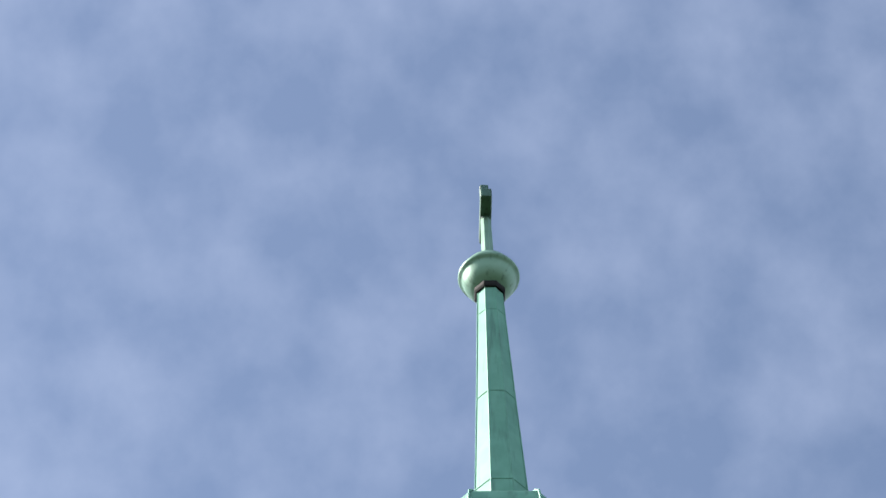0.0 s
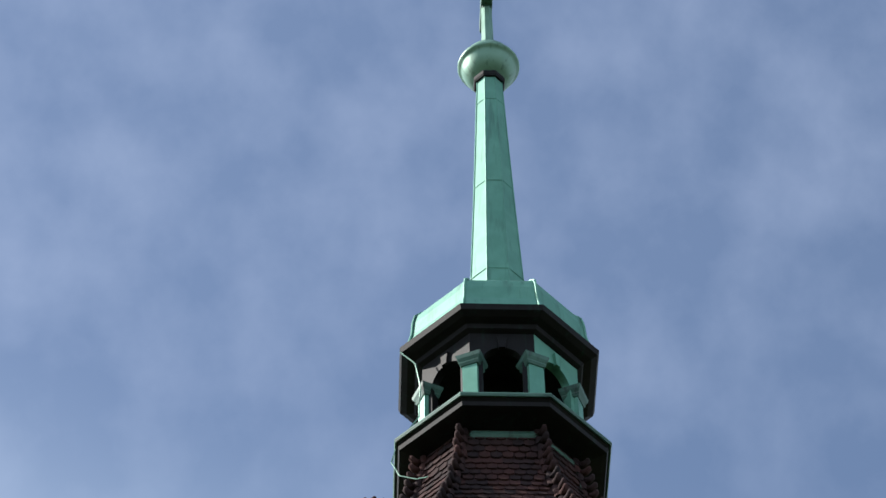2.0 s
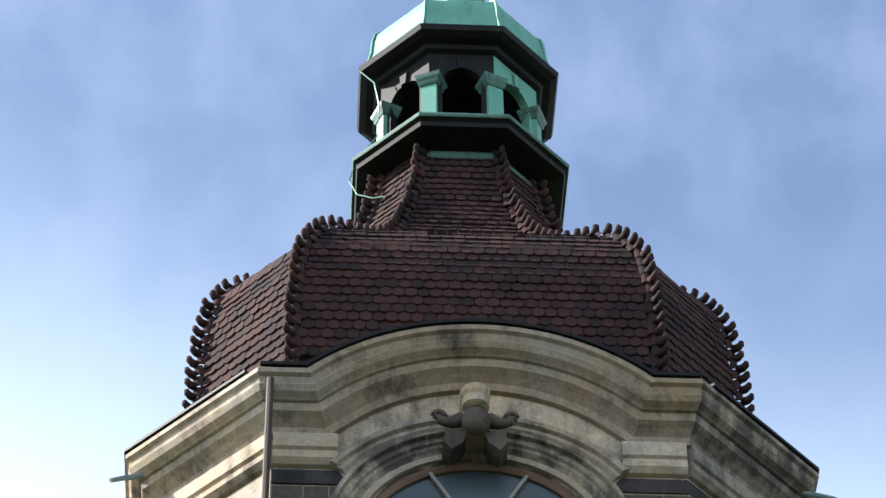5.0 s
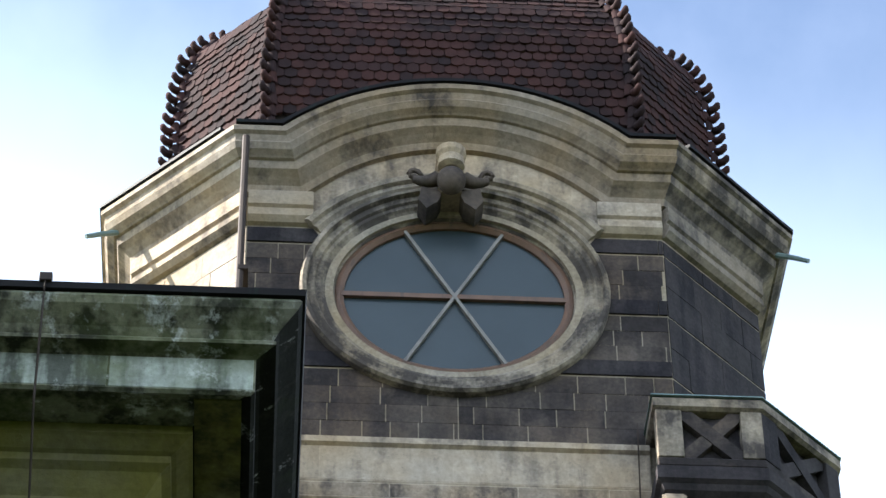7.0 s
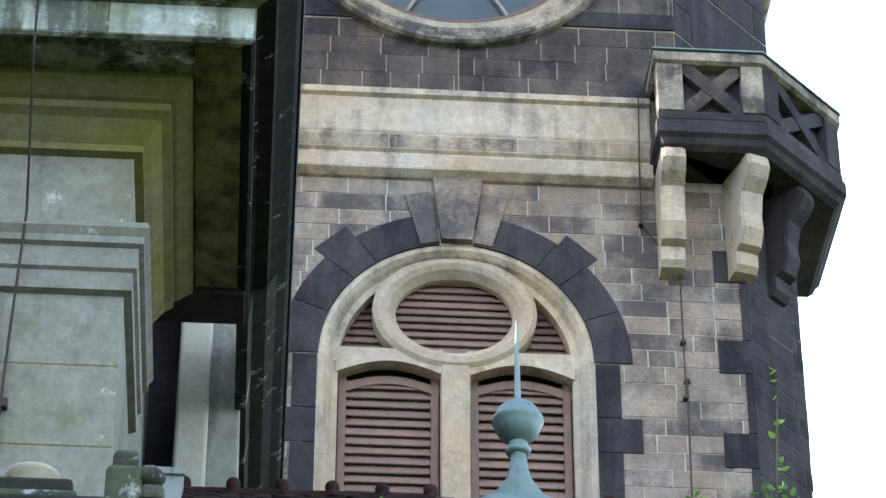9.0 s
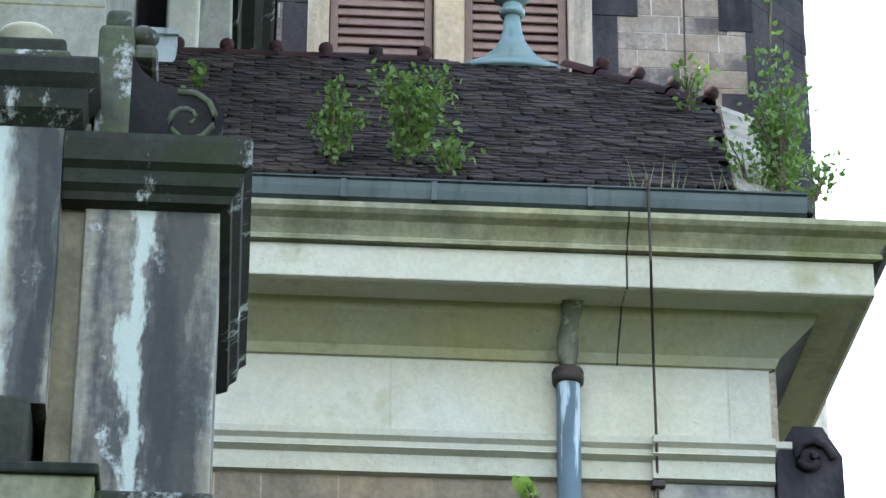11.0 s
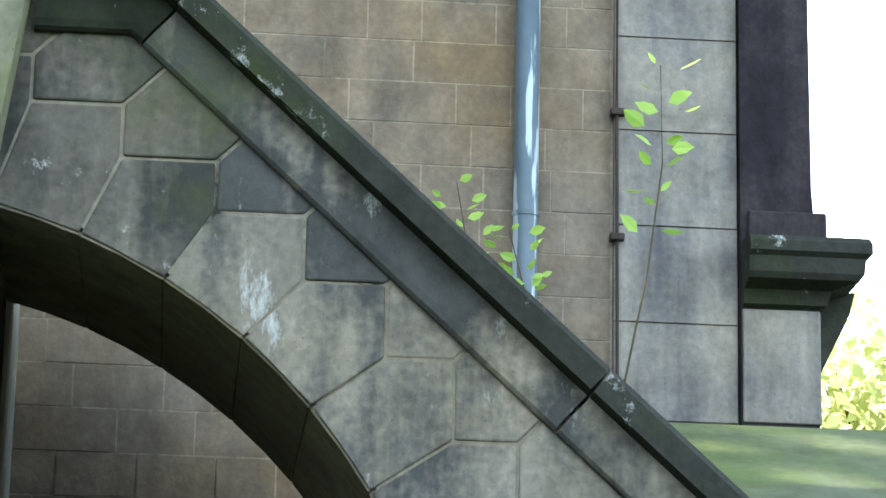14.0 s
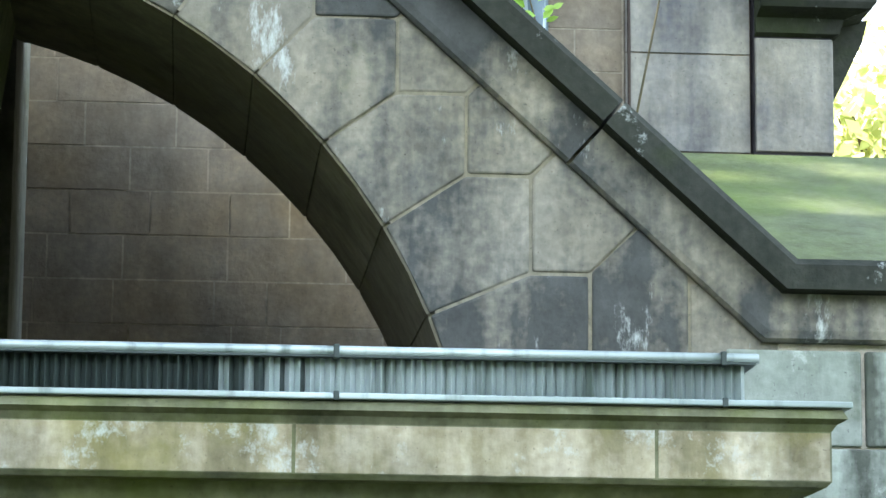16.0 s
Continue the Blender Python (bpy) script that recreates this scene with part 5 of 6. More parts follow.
bm = lathe((2.2, 22.62), [(0.44, 14.80), (0.43, 14.85), (0.34, 14.885), (0.245, 14.93), (0.165, 15.0), (0.115, 15.09), (0.085, 15.21), (0.07, 15.36)], 16)
for v in bm.verts:
    if v.co.z < 14.95:
        v.co.y = 22.62 + (v.co.y - 22.62) * 0.3
part("flared_base", bm, LEADY, finial, "", True)
part("collar", lathe((2.2, 22.62), [(0.07, 15.34), (0.11, 15.36), (0.115, 15.40), (0.08, 15.42), (0.09, 15.46), (0.06, 15.48)], 18), LEADY, finial, "", True)
part("ball", lathe((2.2, 22.62), [(0.05, 15.45)] + [(0.215 * math.cos(radians(a)), 15.68 + 0.215 * math.sin(radians(a))) for a in range(-70, -2, 10)] + [(0.23, 15.67), (0.235, 15.69), (0.23, 15.72)] + [(0.215 * math.cos(radians(a)), 15.69 + 0.215 * math.sin(radians(a))) for a in range(10, 80, 10)] + [(0.04, 15.91)], 28), LEADY, finial, "", True)
part("spike", lathe((2.2, 22.62), [(0.032, 15.88), (0.024, 16.3), (0.006, 16.78)], 8), LEADY, finial)

# downpipe
pipe = thing("downpipe", (2.325, 19.86, 4.2), "peeling blue-grey downpipe on the sacristy wall", "downpipe")
part("pipe", tube([(2.325, 19.86, 4.2), (2.325, 19.86, 6.0), (2.325, 19.86, 10.57)], 0.088, 20), PIPE, pipe, "", True)
part("elbow", tube([(2.325, 19.86, 10.50), (2.325, 19.86, 10.80), (2.325, 19.84, 10.95), (2.335, 19.70, 11.08), (2.34, 19.60, 11.13)], 0.082, 16), MOSSY, pipe, "mossy pale elbow pipe", True)
part("collar", lathe((2.325, 19.86), [(0.085, 10.54), (0.115, 10.55), (0.12, 10.60), (0.10, 10.61), (0.12, 10.63), (0.11, 10.66), (0.085, 10.67)], 20), IRON, pipe, "rusty collar", True)
for z in (9.05, 7.3, 6.2):
    part("bracket", lathe((2.325, 19.86), [(0.088, z), (0.096, z), (0.096, z + 0.03), (0.088, z + 0.03)], 20), PIPE, pipe)
rod = thing("lightning_rod_wire", (3.0, 19.9, 4.0), "dark lightning conductor wire clamped to the pilaster", "cable")
part("wire", tube([(2.845, 19.07, 11.85), (2.85, 19.09, 11.2), (2.955, 19.80, 10.72), (2.965, 19.84, 10.1), (2.975, 19.92, 9.8), (2.975, 19.92, 8.1), (2.985, 19.92, 6.4), (2.99, 19.92, 4.0)], 0.012, 6), IRON, rod)
for z in (9.80, 9.12, 8.12, 7.2):
    part("clamp", boxed(2.93, 3.03, 19.885, 19.98, z - 0.025, z + 0.025, 0.008), IRON, rod)

# ================= flying buttress with a half arch =================
FY, FT = 13.0, 1.8
buttress = thing("flying_buttress", (1.0, 13.9, 0), "grey stone flying buttress with a half arch and dark coping", "buttress")
ACX, ACZ, AR = -1.546, 2.555, 2.808


def coping_low(x):
    return 5.91 - 0.918 * (x + 0.04)


angs = [86.0, 77.0, 68.1, 59.2, 50.1, 41.2, 31.7, 22.6, 13.0]
A = [(ACX + AR * math.cos(radians(a)), ACZ + AR * math.sin(radians(a))) for a in angs]
# the outer corner of each arch stone's joint
K = [(-1.15, 6.0), (-0.75, 5.78), (-0.328, 5.53), (0.108, 5.292), (0.518, 4.985), (0.896, 4.642), (1.21, 4.274), (1.503, 3.832), (1.77, A[-1][1])]
bm = bmesh.new()
N = 28
arcp = [(ACX + AR * math.cos(radians(88 - 76 * i / N)), ACZ + AR * math.sin(radians(88 - 76 * i / N))) for i in range(N + 1)]
inner = [[(x + 0.0, FY + 0.03, z + 0.0) for x, z in arcp], [(x, FY + FT, z) for x, z in arcp]]
top = [(x, coping_low(x) + 0.1) for x, z in arcp[:-1]] + [(3.6, 3.15)]
skin(bm, [inner[0], inner[1], [(x, FY + FT, max(z, 3.14)) for x, z in top], [(x, FY + 0.03, max(z, 3.14)) for x, z in top]], True)
body = part("arch_body", bm, SOFFIT, buttress, "stained soffit and core of the half arch")
for i in range(len(A) - 1):
    H = (K[i + 1][0], K[i][1])
    mid = radians((angs[i] + angs[i + 1]) / 2)
    M = (ACX + AR * math.cos(mid), ACZ + AR * math.sin(mid))
    pts = [A[i], K[i]] + ([H] if H[1] - K[i + 1][1] > 0.03 and H[0] - K[i][0] > 0.03 else []) + [K[i + 1], A[i + 1], M]
    cx, cz = sum(p[0] for p in pts) / len(pts), sum(p[1] for p in pts) / len(pts)
    pts = [(cx + (x - cx) * 0.975, cz + (z - cz) * 0.975) for x, z in pts]
    # the first three arch stones, below the pier, are darker grey-brown
    part("voussoir", worn(prism(bmesh.new(), pts, FY + rng2.uniform(-0.012, 0.003), FY + 0.4)), DARK_GREY if i < 3 else GREY, buttress, "large dark arch stone" if i < 3 else "large grey arch stone")
    # the filling stone between the arch stone and the bed of the coping, with slanting joints at both ends
    P = (K[i][0], K[i - 1][1]) if i else (K[0][0] - 0.2, K[0][1])
    ends = []
    for q in (P, H):
        d = max(0.0, (coping_low(q[0]) - q[1]) / 1.918)
        ends.append((q[0] + d, q[1] + d))
    pts = [K[i], P, ends[0], ends[1], H]
    pts = [p for n, p in enumerate(pts) if math.dist(p, pts[n - 1]) > 0.03]
    cx, cz = sum(p[0] for p in pts) / len(pts), sum(p[1] for p in pts) / len(pts)
    pts = [(cx + (x - cx) * 0.965, cz + (z - cz) * 0.965) for x, z in pts]
    part("filling_stone", worn(prism(bmesh.new(), pts, FY + rng2.uniform(-0.012, 0.003), FY + 0.4)), DARK_GREY if i < 3 else GREY, buttress)
pts = [(1.778, 3.14), (1.778, K[7][1] + 0.012), (1.99, coping_low(1.99)), (2.21, coping_low(2.21)), (2.21, 3.14)]
part("filling_stone", worn(prism(bmesh.new(), pts, FY - 0.004, FY + 0.4)), GREY, buttress)
# arch ring soffit stones
for a0, a1 in zip(angs, angs[1:]):
    pr = [(ACX + (AR + dr) * math.cos(radians(a)), ACZ + (AR + dr) * math.sin(radians(a))) for dr, a in ((-0.006, a0 - 0.15), (-0.006, (a0 + a1) / 2), (-0.006, a1 + 0.15), (0.1, a1 + 0.15), (0.1, a0 - 0.15))]
    part("soffit_stone", prism(bmesh.new(), pr, FY + 0.012, FY + FT), SOFFIT, buttress)
# raking coping in two courses, with open joints
TOPLINE = [(-0.75, 6.47), (-0.17, 6.47), (2.68, 3.90), (4.8, 3.90)]


def on_line(x):
    return (x, 6.47 - (x + 0.17) * 2.57 / 2.85)


for path in ([TOPLINE[0], TOPLINE[1], on_line(-0.02)], [on_line(-0.01), on_line(1.90)], [on_line(1.912), TOPLINE[2], TOPLINE[3]]):
    part("coping_stone", face_sweep(path, [(0.17, -0.03), (0.14, 0.0), (-1.85, 0.0), (-1.85, -0.14), (0.17, -0.14)], FY), COPING, buttress, "dark mossy coping stone")
    # the head's bed is painted darker for the shade under the projecting coping
    part("bed_stone", face_sweep(path, [(0.06, -0.145), (-1.8, -0.145), (-1.8, -0.36), (0.03, -0.36), (0.05, -0.345), (0.06, -0.31)], FY), PIERCAP if path[0] == TOPLINE[0] else GREY, buttress, "weathered bed stone")
part("joint_mortar", prism(bmesh.new(), [*[(ACX + (x - ACX) * 1.012, ACZ + (z - ACZ) * 1.012) for x, z in arcp], (2.42, 3.14), (2.42, coping_low(2.42) + 0.05), (-1.3, coping_low(-1.3) + 0.05)], FY + 0.008, FY + 0.06), JOINT, buttress, "patchy mortar between the arch stones")
# unseen stone slope from the coping back, added to shade the arch interior
part("passage_roof", prism(bmesh.new(), [(-1.75, 6.47), TOPLINE[1], TOPLINE[2], (4.4, 3.90), (4.4, 3.78), (2.63, 3.78), (-0.22, 6.35), (-1.75, 6.35)], FY + FT + 0.06, SWY - 0.85), COPING, buttress, "unseen stone slope added to shade the arch interior")
# unseen wall, added to keep side light from under the arch
part("passage_wall", boxed(-1.9, -1.76, FY + 1.52, 18.44, 0.0, 6.46), BROWN, buttress, "unseen wall added to darken the arch interior")
# weathered slope behind the level coping
bm = bmesh.new()
skin(bm, [[(2.62, FY + 0.0, 3.89), (4.8, FY + 0.0, 3.89)], [(1.9, FY + 2.05, 4.84), (4.8, FY + 2.05, 4.84)], [(1.9, FY + 2.05, 3.0), (4.8, FY + 2.05, 3.0)], [(2.62, FY + 0.1, 3.4), (4.8, FY + 0.1, 3.4)]], True)
part("weathering", bm, SLICK, buttress, "smooth green weathered slope")
# end block below the level coping
part("end_wall", boxed(2.3, 4.8, FY + 0.02, FY + 3.0, 0.0, 3.75), MORTAR, buttress)
z = 0.6
for k, h in enumerate((0.62, 0.62, 0.62, 0.62, 0.44)):
    for x0, x1 in ((2.38, 3.0 + 0.35 * (k % 2)), (3.01 + 0.35 * (k % 2), 4.8)):
        part("block", boxed(x0, x1 - 0.01, FY - 0.01, FY + 0.3, z, z + h - 0.012, 0.01), LIME, buttress)
    z += h
part("closer_stone", boxed(2.22, 2.62, FY + 0.004, FY + 0.3, 3.0, 3.80, 0.008), GREY, buttress)
# upright pier over the head of the arch
pier = thing("pier", (-0.6, 13.6, 6.5), "streaked stone pier with a mossy moulded cap and scroll", "pier")
part("base_block", boxed(-0.72, -0.15, FY - 0.08, FY + 1.2, 6.50, 6.81, 0.02), LICHEN, pier, "mossy base block with white lichen")
part("shaft", boxed(-0.835, -0.18, FY, FY + 1.2, 6.81, 8.32, 0.01), PIER, pier, "pier shaft with lime and soot streaks")
part("shaft_edge", boxed(-0.96, -0.837, FY + 0.03, FY + 1.2, 6.7, 8.8), SOFFIT, pier)
CAPP = [(-0.95, FY), (-0.19, FY), (-0.19, FY + 2.2)]
part("cap", moulding(CAPP, [(0, 8.67), (0.15, 8.66), (0.16, 8.62), (0.16, 8.50), (0.12, 8.47), (0.11, 8.40), (0.07, 8.37), (0.06, 8.33), (0, 8.31)]), PIERCAP, pier, "green mossy moulded cap")
part("cap_fill", boxed(-0.95, -0.19, FY, FY + 2.2, 8.32, 8.66), PIERCAP, pier)
part("block", boxed(-0.83, -0.645, FY + 0.05, FY + 1.2, 8.66, 9.40, 0.03), LICHEN, pier, "upright block crusted with white lichen")
part("block_top", boxed(-0.80, -0.665, FY + 0.07, FY + 1.1, 9.38, 9.50, 0.03), LICHEN, pier)
VC = (-0.365, 8.862)
vol = [(-0.70, 8.66), (-0.36, 8.66), *[(VC[0] + 0.18 * math.cos(radians(a)), VC[1] + 0.18 * math.sin(radians(a))) for a in range(-75, 96, 15)], (-0.46, 9.052), (-0.53, 9.075), (-0.60, 9.13), (-0.65, 9.22), (-0.70, 9.22)]
part("volute", prism(bmesh.new(), vol, FY + 0.06, FY + 1.1), CRUST, pier, "blackened carved scroll")
sp = [(VC[0] + (0.165 - 0.0085 * k) * math.cos(1.9 - k * 0.55), FY + 0.062, VC[1] + (0.165 - 0.0085 * k) * math.sin(1.9 - k * 0.55)) for k in range(18)]
part("scroll_line", tube(sp, [0.022 - 0.0006 * k for k in range(18)], 6), LICHEN, pier, "scroll ridge with white lichen", True)
bm = bmesh.new()
bmesh.ops.create_uvsphere(bm, u_segments=14, v_segments=10, radius=1, matrix=Matrix.LocRotScale((-0.61, FY + 0.12, 9.36), None, (0.085, 0.075, 0.06)))
part("ball", bm, LICHEN, pier, "weathered stone ball", True)
part("bracket", boxed(-0.66, -0.53, FY + 0.08, FY + 0.4, 9.22, 9.31, 0.03), LICHEN, pier)

# stepped neighbour of the pier
side_pier = thing("side_pier", (-1.4, 13.2, 6.8), "stained stone side pier with moulded ledge and baluster foot", "pier")
SY0 = FY - 0.25
part("shaft", boxed(-3.2, -0.955, SY0 + 0.10, FY + 1.2, 7.2, 8.70), PIER, side_pier, "pale shaft with soot streaks")
part("ledge", moulding([(-3.2, SY0 + 0.1), (-0.95, SY0 + 0.1), (-0.95, FY + 1.6)], [(0, 9.02), (0.14, 9.00), (0.155, 8.98), (0.155, 8.90), (0.12, 8.86), (0.10, 8.84), (0.08, 8.74), (0.02, 8.69), (0, 8.67)]), PIERCAP, side_pier, "mossy moulded ledge")
part("ledge_fill", boxed(-3.2, -0.95, SY0 + 0.1, FY + 1.6, 8.69, 9.0), PIERCAP, side_pier)
part("foot", boxed(-3.2, -1.02, SY0, FY + 1.0, 6.84, 7.2, 0.02), COPING, side_pier)
part("plinth", boxed(-3.2, -0.95, SY0 + 0.12, FY + 0.9, 9.0, 9.13, 0.02), LICHEN, side_pier, "plinth crusted with white lichen")
part("plinth_step", boxed(-3.2, -0.98, SY0 + 0.16, FY + 0.8, 9.12, 9.22, 0.02), PIERCAP, side_pier)
for x in (-1.99, -1.60, -1.20):
    part("baluster_foot", lathe((x, SY0 + 0.38), [(0.13, 9.21), (0.13, 9.235), (0.085, 9.25), (0.10, 9.28), (0.135, 9.33), (0.14, 9.345), (0.135, 9.355)], 18), PALE, side_pier, "pale stone baluster foot", True)
# battered buttress below
batter = thing("battered_buttress", (-2.0, 13.2, 0), "mossy battered stone buttress with yellow lichen", "buttress")
bm = bmesh.new()
skin(bm, [[(-3.6, SY0 - 0.1, 0), (-1.62, SY0 - 0.1, 0), (-1.62, FY + 1.5, 0), (-3.6, FY + 1.5, 0)], [(-3.6, SY0, 6.80), (-0.70, SY0, 6.80), (-0.70, FY + 1.5, 6.80), (-3.6, FY + 1.5, 6.80)]], False, True, True)
part("slope", bm, BATTER, batter)
part("coping", boxed(-3.6, -0.68, SY0 - 0.03, FY + 1.5, 6.80, 6.86, 0.015), COPING, batter)

# ================= porch edge: ribbed zinc gutter on a stone cornice =================
porch = thing("porch_roof_edge", (0.5, 12.6, 0), "stone porch cornice with a ribbed zinc gutter on top", "porch")
PY = 12.2
pc = part("cornice", moulding([(-4.0, PY + 0.30), (2.40, PY + 0.30), (2.40, FY + 1.0)], [(0, 3.14), (0.32, 3.14), (0.34, 3.10), (0.30, 3.08), (0.28, 3.05), (0.28, 2.84), (0.26, 2.82), (0.14, 2.82), (0.10, 2.74), (0.04, 2.70), (0.0, 2.55)]), BATTER, porch, "yellow-green stained stone cornice")
for a, b in ((-2.6, -1.2), (-1.19, 0.425), (0.435, 1.935), (1.945, 2.675)):
    piece("stone", block_mesh(PORCH), pc, Matrix.LocRotScale(((a + b) / 2, PY + 0.045, 2.945), None, (b - a - 0.006, 0.06, 0.20)))
part("wall", boxed(-4.0, 2.40, PY + 0.31, PY + 0.75, 0.0, 3.14), OLIVE, porch, "olive-stained porch wall")
part("top_rail", tube([(-4.0, PY, 3.352), (2.37, PY, 3.352)], 0.021, 10), RIBS, porch, "bright zinc top bead", True)
part("top_strip", boxed(-4.0, 2.36, PY - 0.012, PY + 0.3, 3.325, 3.35), GUTTER, porch)
part("bottom_rail", boxed(-4.0, 2.76, PY - 0.05, PY + 0.4, 3.145, 3.172, 0.006), RIBS, porch, "zinc bottom strip")
rib = []
x = -4.0
k = 0
while x < 2.33:
    rib.append((x, PY + 0.045 + (0.02 if k % 2 else -0.02)))
    x += 0.021
    k += 1
cut = int((0.38 + 4.0) / 0.021)
edges = [0, cut - 12, cut - 10, cut - 7, cut - 5, cut - 3, cut, cut + 1, cut + 4, cut + 5, len(rib) - 1]   # the dark part ends rib by rib
for k, (a, b) in enumerate(zip(edges, edges[1:])):
    zinc, words = (RIBS, "vertically ribbed grey zinc panel") if k % 2 else (GUTTER, "dark ribbed zinc panel")
    part("ribbed_panel", skin(bmesh.new(), [[(x, y, z) for x, y in rib[a:b + 1]] for z in (3.172, 3.326)]), zinc, porch, words)
for x in (0.60, 2.22):
    part("seam_clip", boxed(x - 0.012, x + 0.012, PY - 0.026, PY + 0.06, 3.318, 3.378, 0.004), GUTTER, porch)
    part("seam_clip", boxed(x - 0.012, x + 0.012, PY - 0.056, PY + 0.02, 3.14, 3.178, 0.004), GUTTER, porch)


# ================= plants =================
def leaf_mesh(bm, p, d, size, rg):
    """A folded pointed leaf of six faces."""
    q = d.to_track_quat("Z", "X").to_matrix() @ Matrix.Rotation(rg.uniform(0, math.tau), 3, "Z")
    w, h = size * 0.36, size
    pts = [(0, 0, 0), (-w * 0.8, 0.1 * w, h * 0.3), (-w * 0.7, 0.12 * w, h * 0.65), (0, 0, h), (w * 0.7, 0.12 * w, h * 0.65), (w * 0.8, 0.1 * w, h * 0.3)]
    v = [bm.verts.new(p + q @ Vector(c)) for c in pts]
    bm.faces.new((v[0], v[1], v[2], v[3]))
    bm.faces.new((v[0], v[3], v[4], v[5]))


def shrub(name, at, height, spread, stems, leaves, size, seed, label, lean=(0, 0), category="shrub", leaf=None):
    rg = random.Random(seed)
    ob = thing(name, at, label, category)
    base = Vector(at)
    wood, green = bmesh.new(), bmesh.new()
    for s in range(stems):
        a = rg.uniform(0, math.tau)
        tip = base + Vector((lean[0] + spread * math.cos(a) * rg.uniform(0.3, 1), lean[1] + spread * math.sin(a) * 0.6 - 0.05, height * rg.uniform(0.55, 1.0)))
        pts = []
        for k in range(6):
            f = k / 5
            pts.append(base.lerp(tip, f) + Vector((0.05 * spread * math.sin(3 * f + s), 0, 0.12 * height * math.sin(math.pi * f))))
        tube([tuple(p) for p in pts], [0.010 * (1.15 - k / 5) * (height / 0.8) ** 0.5 + 0.002 for k in range(6)], 5, wood)
        for j in range(leaves // stems):
            f = rg.uniform(0.08, 1.0)
            p = pts[min(5, int(f * 5))].lerp(pts[min(5, int(f * 5) + 1)], f * 5 % 1)
            off = Vector((rg.gauss(0, 1), rg.gauss(0, 0.8), rg.gauss(0.1, 0.8))) * spread * 0.22
            leaf_mesh(green, p + off, Vector((rg.uniform(-1, 1), rg.uniform(-1, 0.2), rg.uniform(-0.3, 1))).normalized(), size * rg.uniform(0.6, 1.2), rg)
    part("stems", wood, TWIG, ob)
    part("leaves", green, leaf or (SHRUB_LEAF if name == "roof_shrub" else LEAF), ob, "fresh green leaves")
    return ob


def on_roof(x, s):
    p = A0 + SLOPE * s + OUTW * 0.05
    return (x, p.y, p.z)


shrub("roof_shrub", on_roof(1.12, 0.30), 0.80, 0.30, 12, 900, 0.06, 1, "bushy green shrub growing out of the roof tiles")
shrub("roof_shrub", on_roof(0.55, 0.22), 0.62, 0.20, 8, 430, 0.058, 2, "small leafy shrub growing on the roof tiles")
shrub("roof_shrub", on_roof(1.42, 0.10), 0.30, 0.26, 6, 120, 0.07, 3, "low yellow-green weed at the roof gutter", category="weed")
shrub("roof_shrub", (3.95, 19.6, 11.95), 1.25, 0.34, 12, 800, 0.065, 4, "tall leafy shrub at the roof corner")
shrub("roof_shrub", (3.75, 19.7, 11.95), 0.5, 0.36, 8, 260, 0.065, 5, "low leafy growth at the roof corner")
shrub("roof_shrub", (4.12, 19.3, 11.85), 0.42, 0.26, 6, 130, 0.06, 13, "thin leafy growth hanging over the gutter end")
shrub("roof_shrub", on_roof(-0.55, 2.6), 0.28, 0.12, 3, 30, 0.08, 6, "small weed beside the pier on the roof", category="weed")
shrub("roof_shrub", (3.55, 21.4, 13.7), 0.55, 0.22, 5, 60, 0.08, 7, "thin sapling on the roof verge", category="sapling")
shrub("tower_sapling", (5.35, 27.25, 16.6), 3.0, 0.18, 3, 24, 0.11, 8, "bare thin sapling against the tower", (0.1, 0), "sapling")
shrub("wall_weed", (2.05, 19.97, 9.62), 0.14, 0.16, 4, 9, 0.17, 10, "small green weed rooted in a wall joint", category="weed")
shrub("wall_weed", (1.18, 19.97, 9.32), 0.14, 0.08, 3, 9, 0.12, 11, "small green weed rooted in a wall joint", category="weed")


def long_shoot(name, pts, leaves, size, seed, label):
    rg = random.Random(seed)
    ob = thing(name, pts[0], label, "sapling")
    part("stem", tube(pts, [0.008 - 0.005 * i / (len(pts) - 1) for i in range(len(pts))], 6), TWIG, ob)
    bm = bmesh.new()
    for j in range(leaves):
        f = 0.58 + 0.42 * (j + rg.random()) / leaves
        i = min(int(f * (len(pts) - 1)), len(pts) - 2)
        p = Vector(pts[i]).lerp(Vector(pts[i + 1]), f * (len(pts) - 1) - i)
        s = 1 if j % 2 else -1
        leaf_mesh(bm, p + Vector((s * rg.uniform(0, 0.12), -0.02, rg.uniform(-0.05, 0.05))), Vector((s * rg.uniform(0.5, 1), rg.uniform(-0.4, 0.1), rg.uniform(-0.1, 0.8))).normalized(), size * rg.uniform(0.6, 1.25), rg)
    part("leaves", bm, LEAF, ob, "bright green leaves")


long_shoot("wall_shoot", [(2.15, 14.9, 4.45), (2.27, 14.9, 5.0), (2.39, 14.9, 5.6), (2.47, 14.9, 6.2), (2.46, 14.9, 6.75)], 17, 0.12, 21, "tall green shoot growing from the coping")
long_shoot("wall_shoot", [(1.92, 14.9, 4.6), (1.84, 14.9, 5.1), (1.74, 14.9, 5.5), (1.66, 14.9, 5.8)], 18, 0.08, 22, "thin leafy shoot before the downpipe")
long_shoot("wall_shoot", [(1.72, 14.9, 4.8), (1.58, 14.9, 5.2), (1.46, 14.9, 5.6), (1.38, 14.9, 6.05)], 18, 0.08, 23, "thin leafy shoot before the downpipe")
rg = random.Random(5)
bm = bmesh.new()
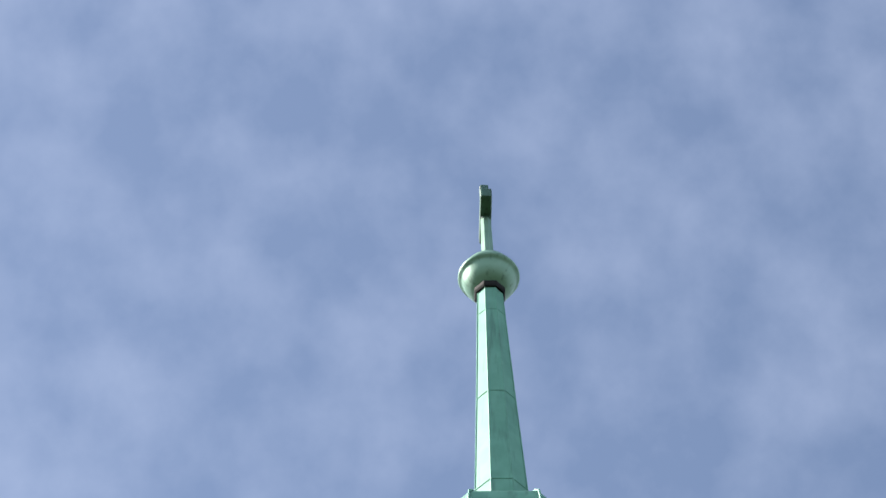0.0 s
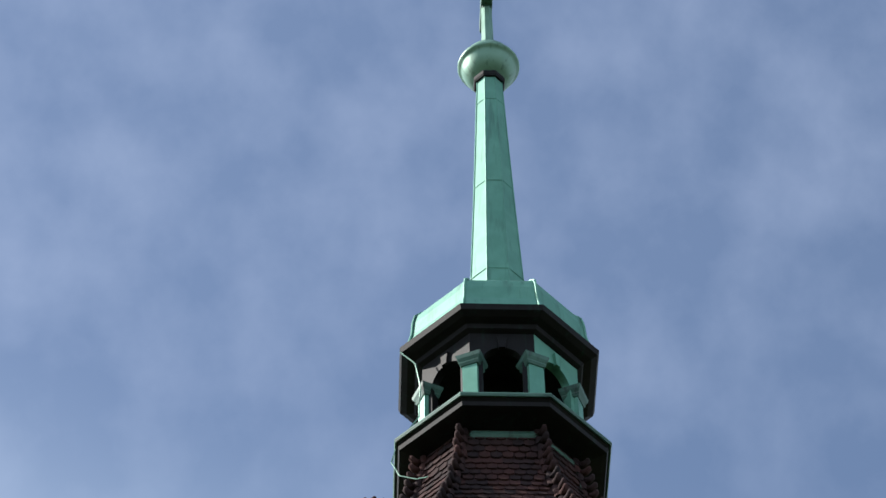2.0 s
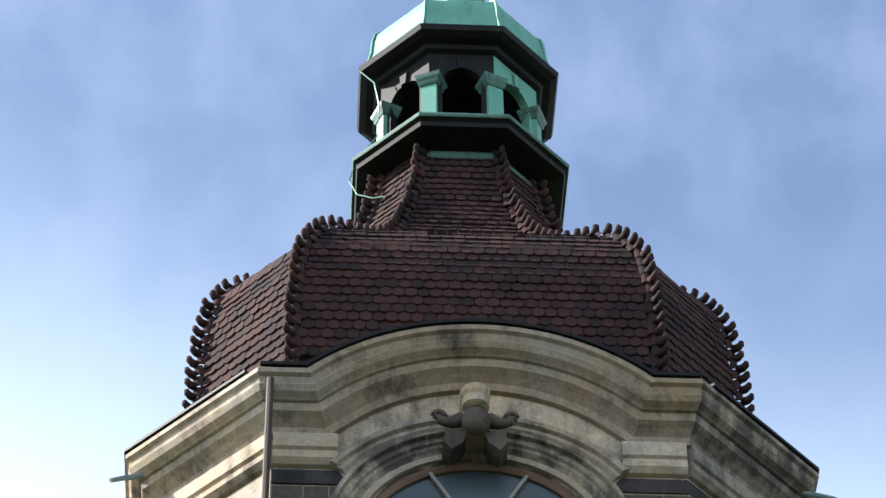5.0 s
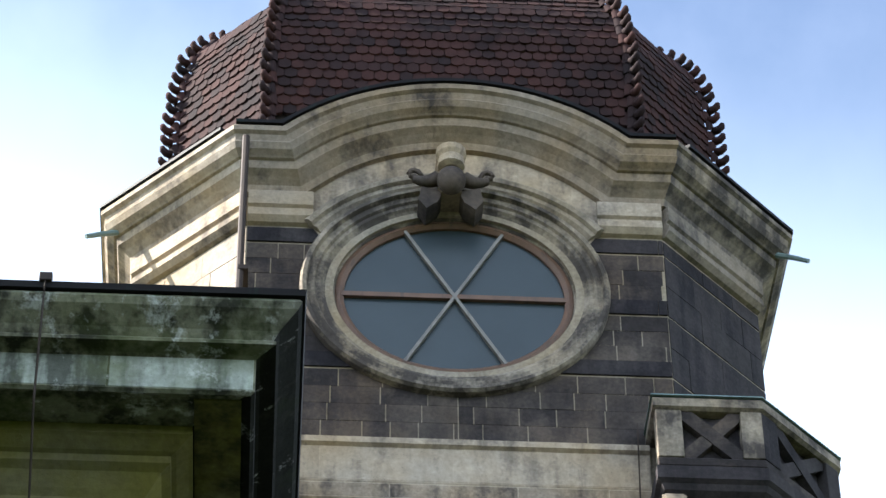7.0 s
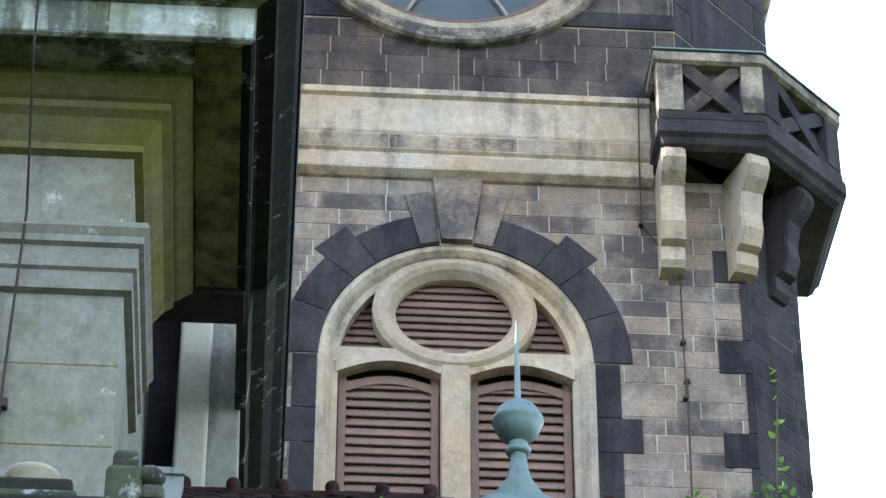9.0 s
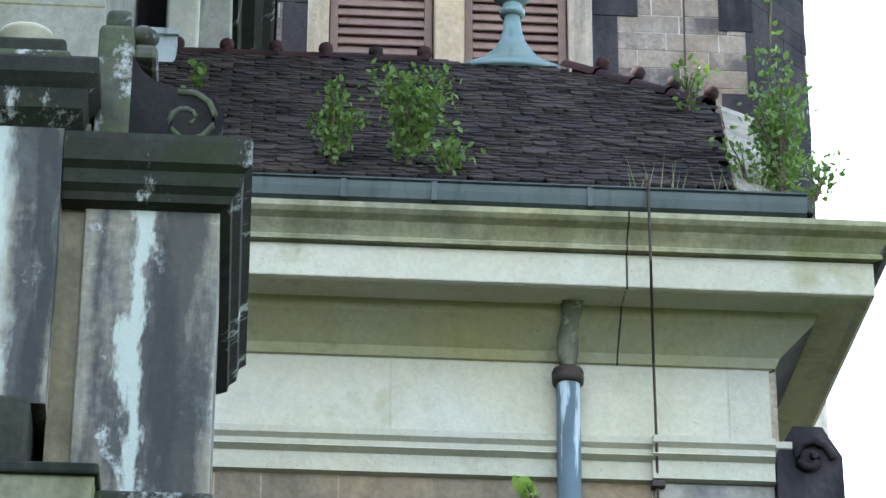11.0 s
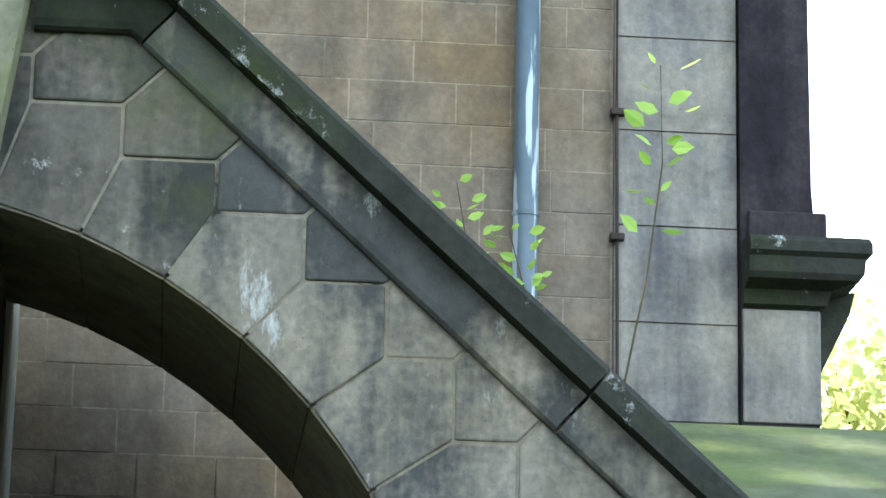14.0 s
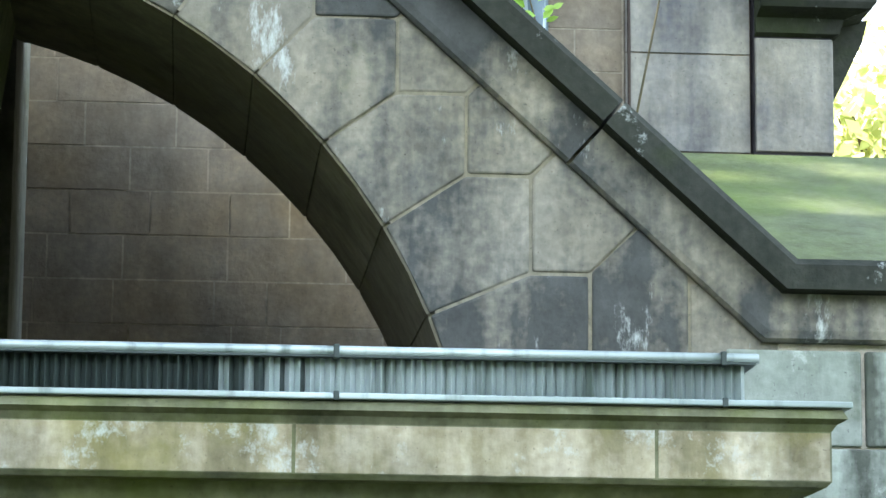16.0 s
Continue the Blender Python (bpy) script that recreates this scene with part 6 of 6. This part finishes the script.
for j in range(30):
    x = rg.uniform(2.75, 3.75)
    h = rg.uniform(0.1, 0.42)
    b = Vector((x, 19.25, 11.78))
    dx = rg.uniform(-0.12, 0.12)
    v = [bm.verts.new(b + Vector(c)) for c in ((-0.006, 0, 0), (0.006, 0, 0), (dx, -0.02, h))]
    bm.faces.new(v)
tagged(part("gutter_grass", bm, GRASS, None), "dry grass growing in the roof gutter", "grass", kind="stuff")

# small zinc box by the pier
zb = thing("zinc_box", (-0.88, 22.3, 14.3), "small pale blue zinc flashing box on the roof", "flashing")
part("box", prism(bmesh.new(), [(-1.02, 14.82), (-0.74, 14.78), (-0.77, 14.46), (-0.98, 14.50)], 22.2, 22.4), RIBS, zb)
part("lip", boxed(-1.03, -0.73, 22.16, 22.2, 14.76, 14.82), RIBS, zb)


# ================= trees behind =================
def tree(at, height, seed):
    rg = random.Random(seed)
    ob = thing("tree", at, "tall spring tree with bright yellow-green leaves behind the church", "tree", group="trees behind the church")
    base = Vector(at)
    wood = bmesh.new()
    tube([tuple(base + Vector((0.15 * math.sin(k), 0.1 * k % 0.3, height * 0.8 * k / 6))) for k in range(7)], [0.32 * (1 - k / 7.5) for k in range(7)], 8, wood)
    tips = []
    for k in range(26):
        f = rg.uniform(0.25, 0.95)
        a = rg.uniform(0, math.tau)
        r = height * 0.30 * math.sin(math.pi * min(1, f * 0.85 + 0.12)) * rg.uniform(0.6, 1.1)
        s = base + Vector((0, 0, height * 0.75 * f))
        e = base + Vector((r * math.cos(a), r * math.sin(a), height * (0.15 + 0.83 * f)))
        tube([tuple(s), tuple(s.lerp(e, 0.5) + Vector((0, 0, 0.3))), tuple(e)], [0.09, 0.05, 0.015], 5, wood)
        tips += [s.lerp(e, u) for u in (0.5, 0.75, 1.0)]
    part("trunk", wood, BARK, ob)
    n = 9000
    idx = np.array([rg.randrange(len(tips)) for _ in range(n)])
    rs = np.random.RandomState(seed)
    c = np.array([tuple(t) for t in tips])[idx] + rs.normal(0, height * 0.05, (n, 3))
    u = rs.normal(0, 1, (n, 3))
    u /= np.linalg.norm(u, axis=1)[:, None]
    w = np.cross(u, rs.normal(0, 1, (n, 3)))
    w /= np.linalg.norm(w, axis=1)[:, None]
    sz = rs.uniform(0.09, 0.2, (n, 1))
    vs = np.stack([c - u * sz, c + w * sz * 0.55, c + u * sz, c - w * sz * 0.55], 1).reshape(-1, 3)
    me = bpy.data.meshes.new("crown")
    me.from_pydata(vs.tolist(), [], [(4 * i, 4 * i + 1, 4 * i + 2, 4 * i + 3) for i in range(n)])
    me.materials.append(TREE_LEAF)
    tagged(finish(new("crown", me), ob), "airy crown of yellow-green leaves")


def woods(name, spots, label, seed):
    """Crowns of leaf clumps for unseen trees that hold back light."""
    rs = np.random.RandomState(seed)
    vs, fs = [], []
    for x, y, h in spots:
        n = 2400
        d = rs.normal(0, 1, (n, 3))
        d /= np.linalg.norm(d, axis=1)[:, None]
        c = np.array([x, y, h * 0.55]) + d * np.array([h * 0.30, h * 0.30, h * 0.45]) * rs.uniform(0.5, 1.0, (n, 1))
        u = rs.normal(0, 1, (n, 3))
        u /= np.linalg.norm(u, axis=1)[:, None]
        w = np.cross(u, rs.normal(0, 1, (n, 3)))
        w /= np.linalg.norm(w, axis=1)[:, None]
        sz = rs.uniform(0.3, 0.6, (n, 1))
        base = len(vs) * 4 * 2400
        vs.append(np.stack([c - u * sz, c + w * sz * 0.6, c + u * sz, c - w * sz * 0.6], 1).reshape(-1, 3))
        fs += [(base + 4 * i, base + 4 * i + 1, base + 4 * i + 2, base + 4 * i + 3) for i in range(n)]
    me = bpy.data.meshes.new(name)
    me.from_pydata(np.concatenate(vs).tolist(), [], fs)
    me.materials.append(SHRUB_LEAF)
    tagged(finish(new(name, me), None), label, "woods", kind="stuff")


rw = random.Random(77)
# added out of view: a row that cuts low sky light from the front
woods("woods", [(-42 + 6.5 * k + rw.uniform(-2, 2), -13 - rw.uniform(0, 6) + abs(k - 6) * 1.2, rw.uniform(9.5, 12.5)) for k in range(14)], "unseen trees behind the camera, added to block low sky light", 5)
# added out of view: a row that keeps the sun off the lower walls
woods("woods", [(-17 + rw.uniform(-2, 2), 3.0 + 3.2 * k, rw.uniform(20, 23)) for k in range(6)], "unseen tall trees on the left, added to shade the lower walls", 6)

tree((10.2, 42.0, 0), 12.6, 31)
tree((13.5, 46.0, 0), 13.2, 32)
tree((12.0, 52.0, 0), 14.0, 33)

# ================= pieces that can be told apart =================
for m in places_front:
    piece("roof_tile", tile_me, dome, m)
for m in slate_near:
    piece("roof_tile", slate_me, roof, m)
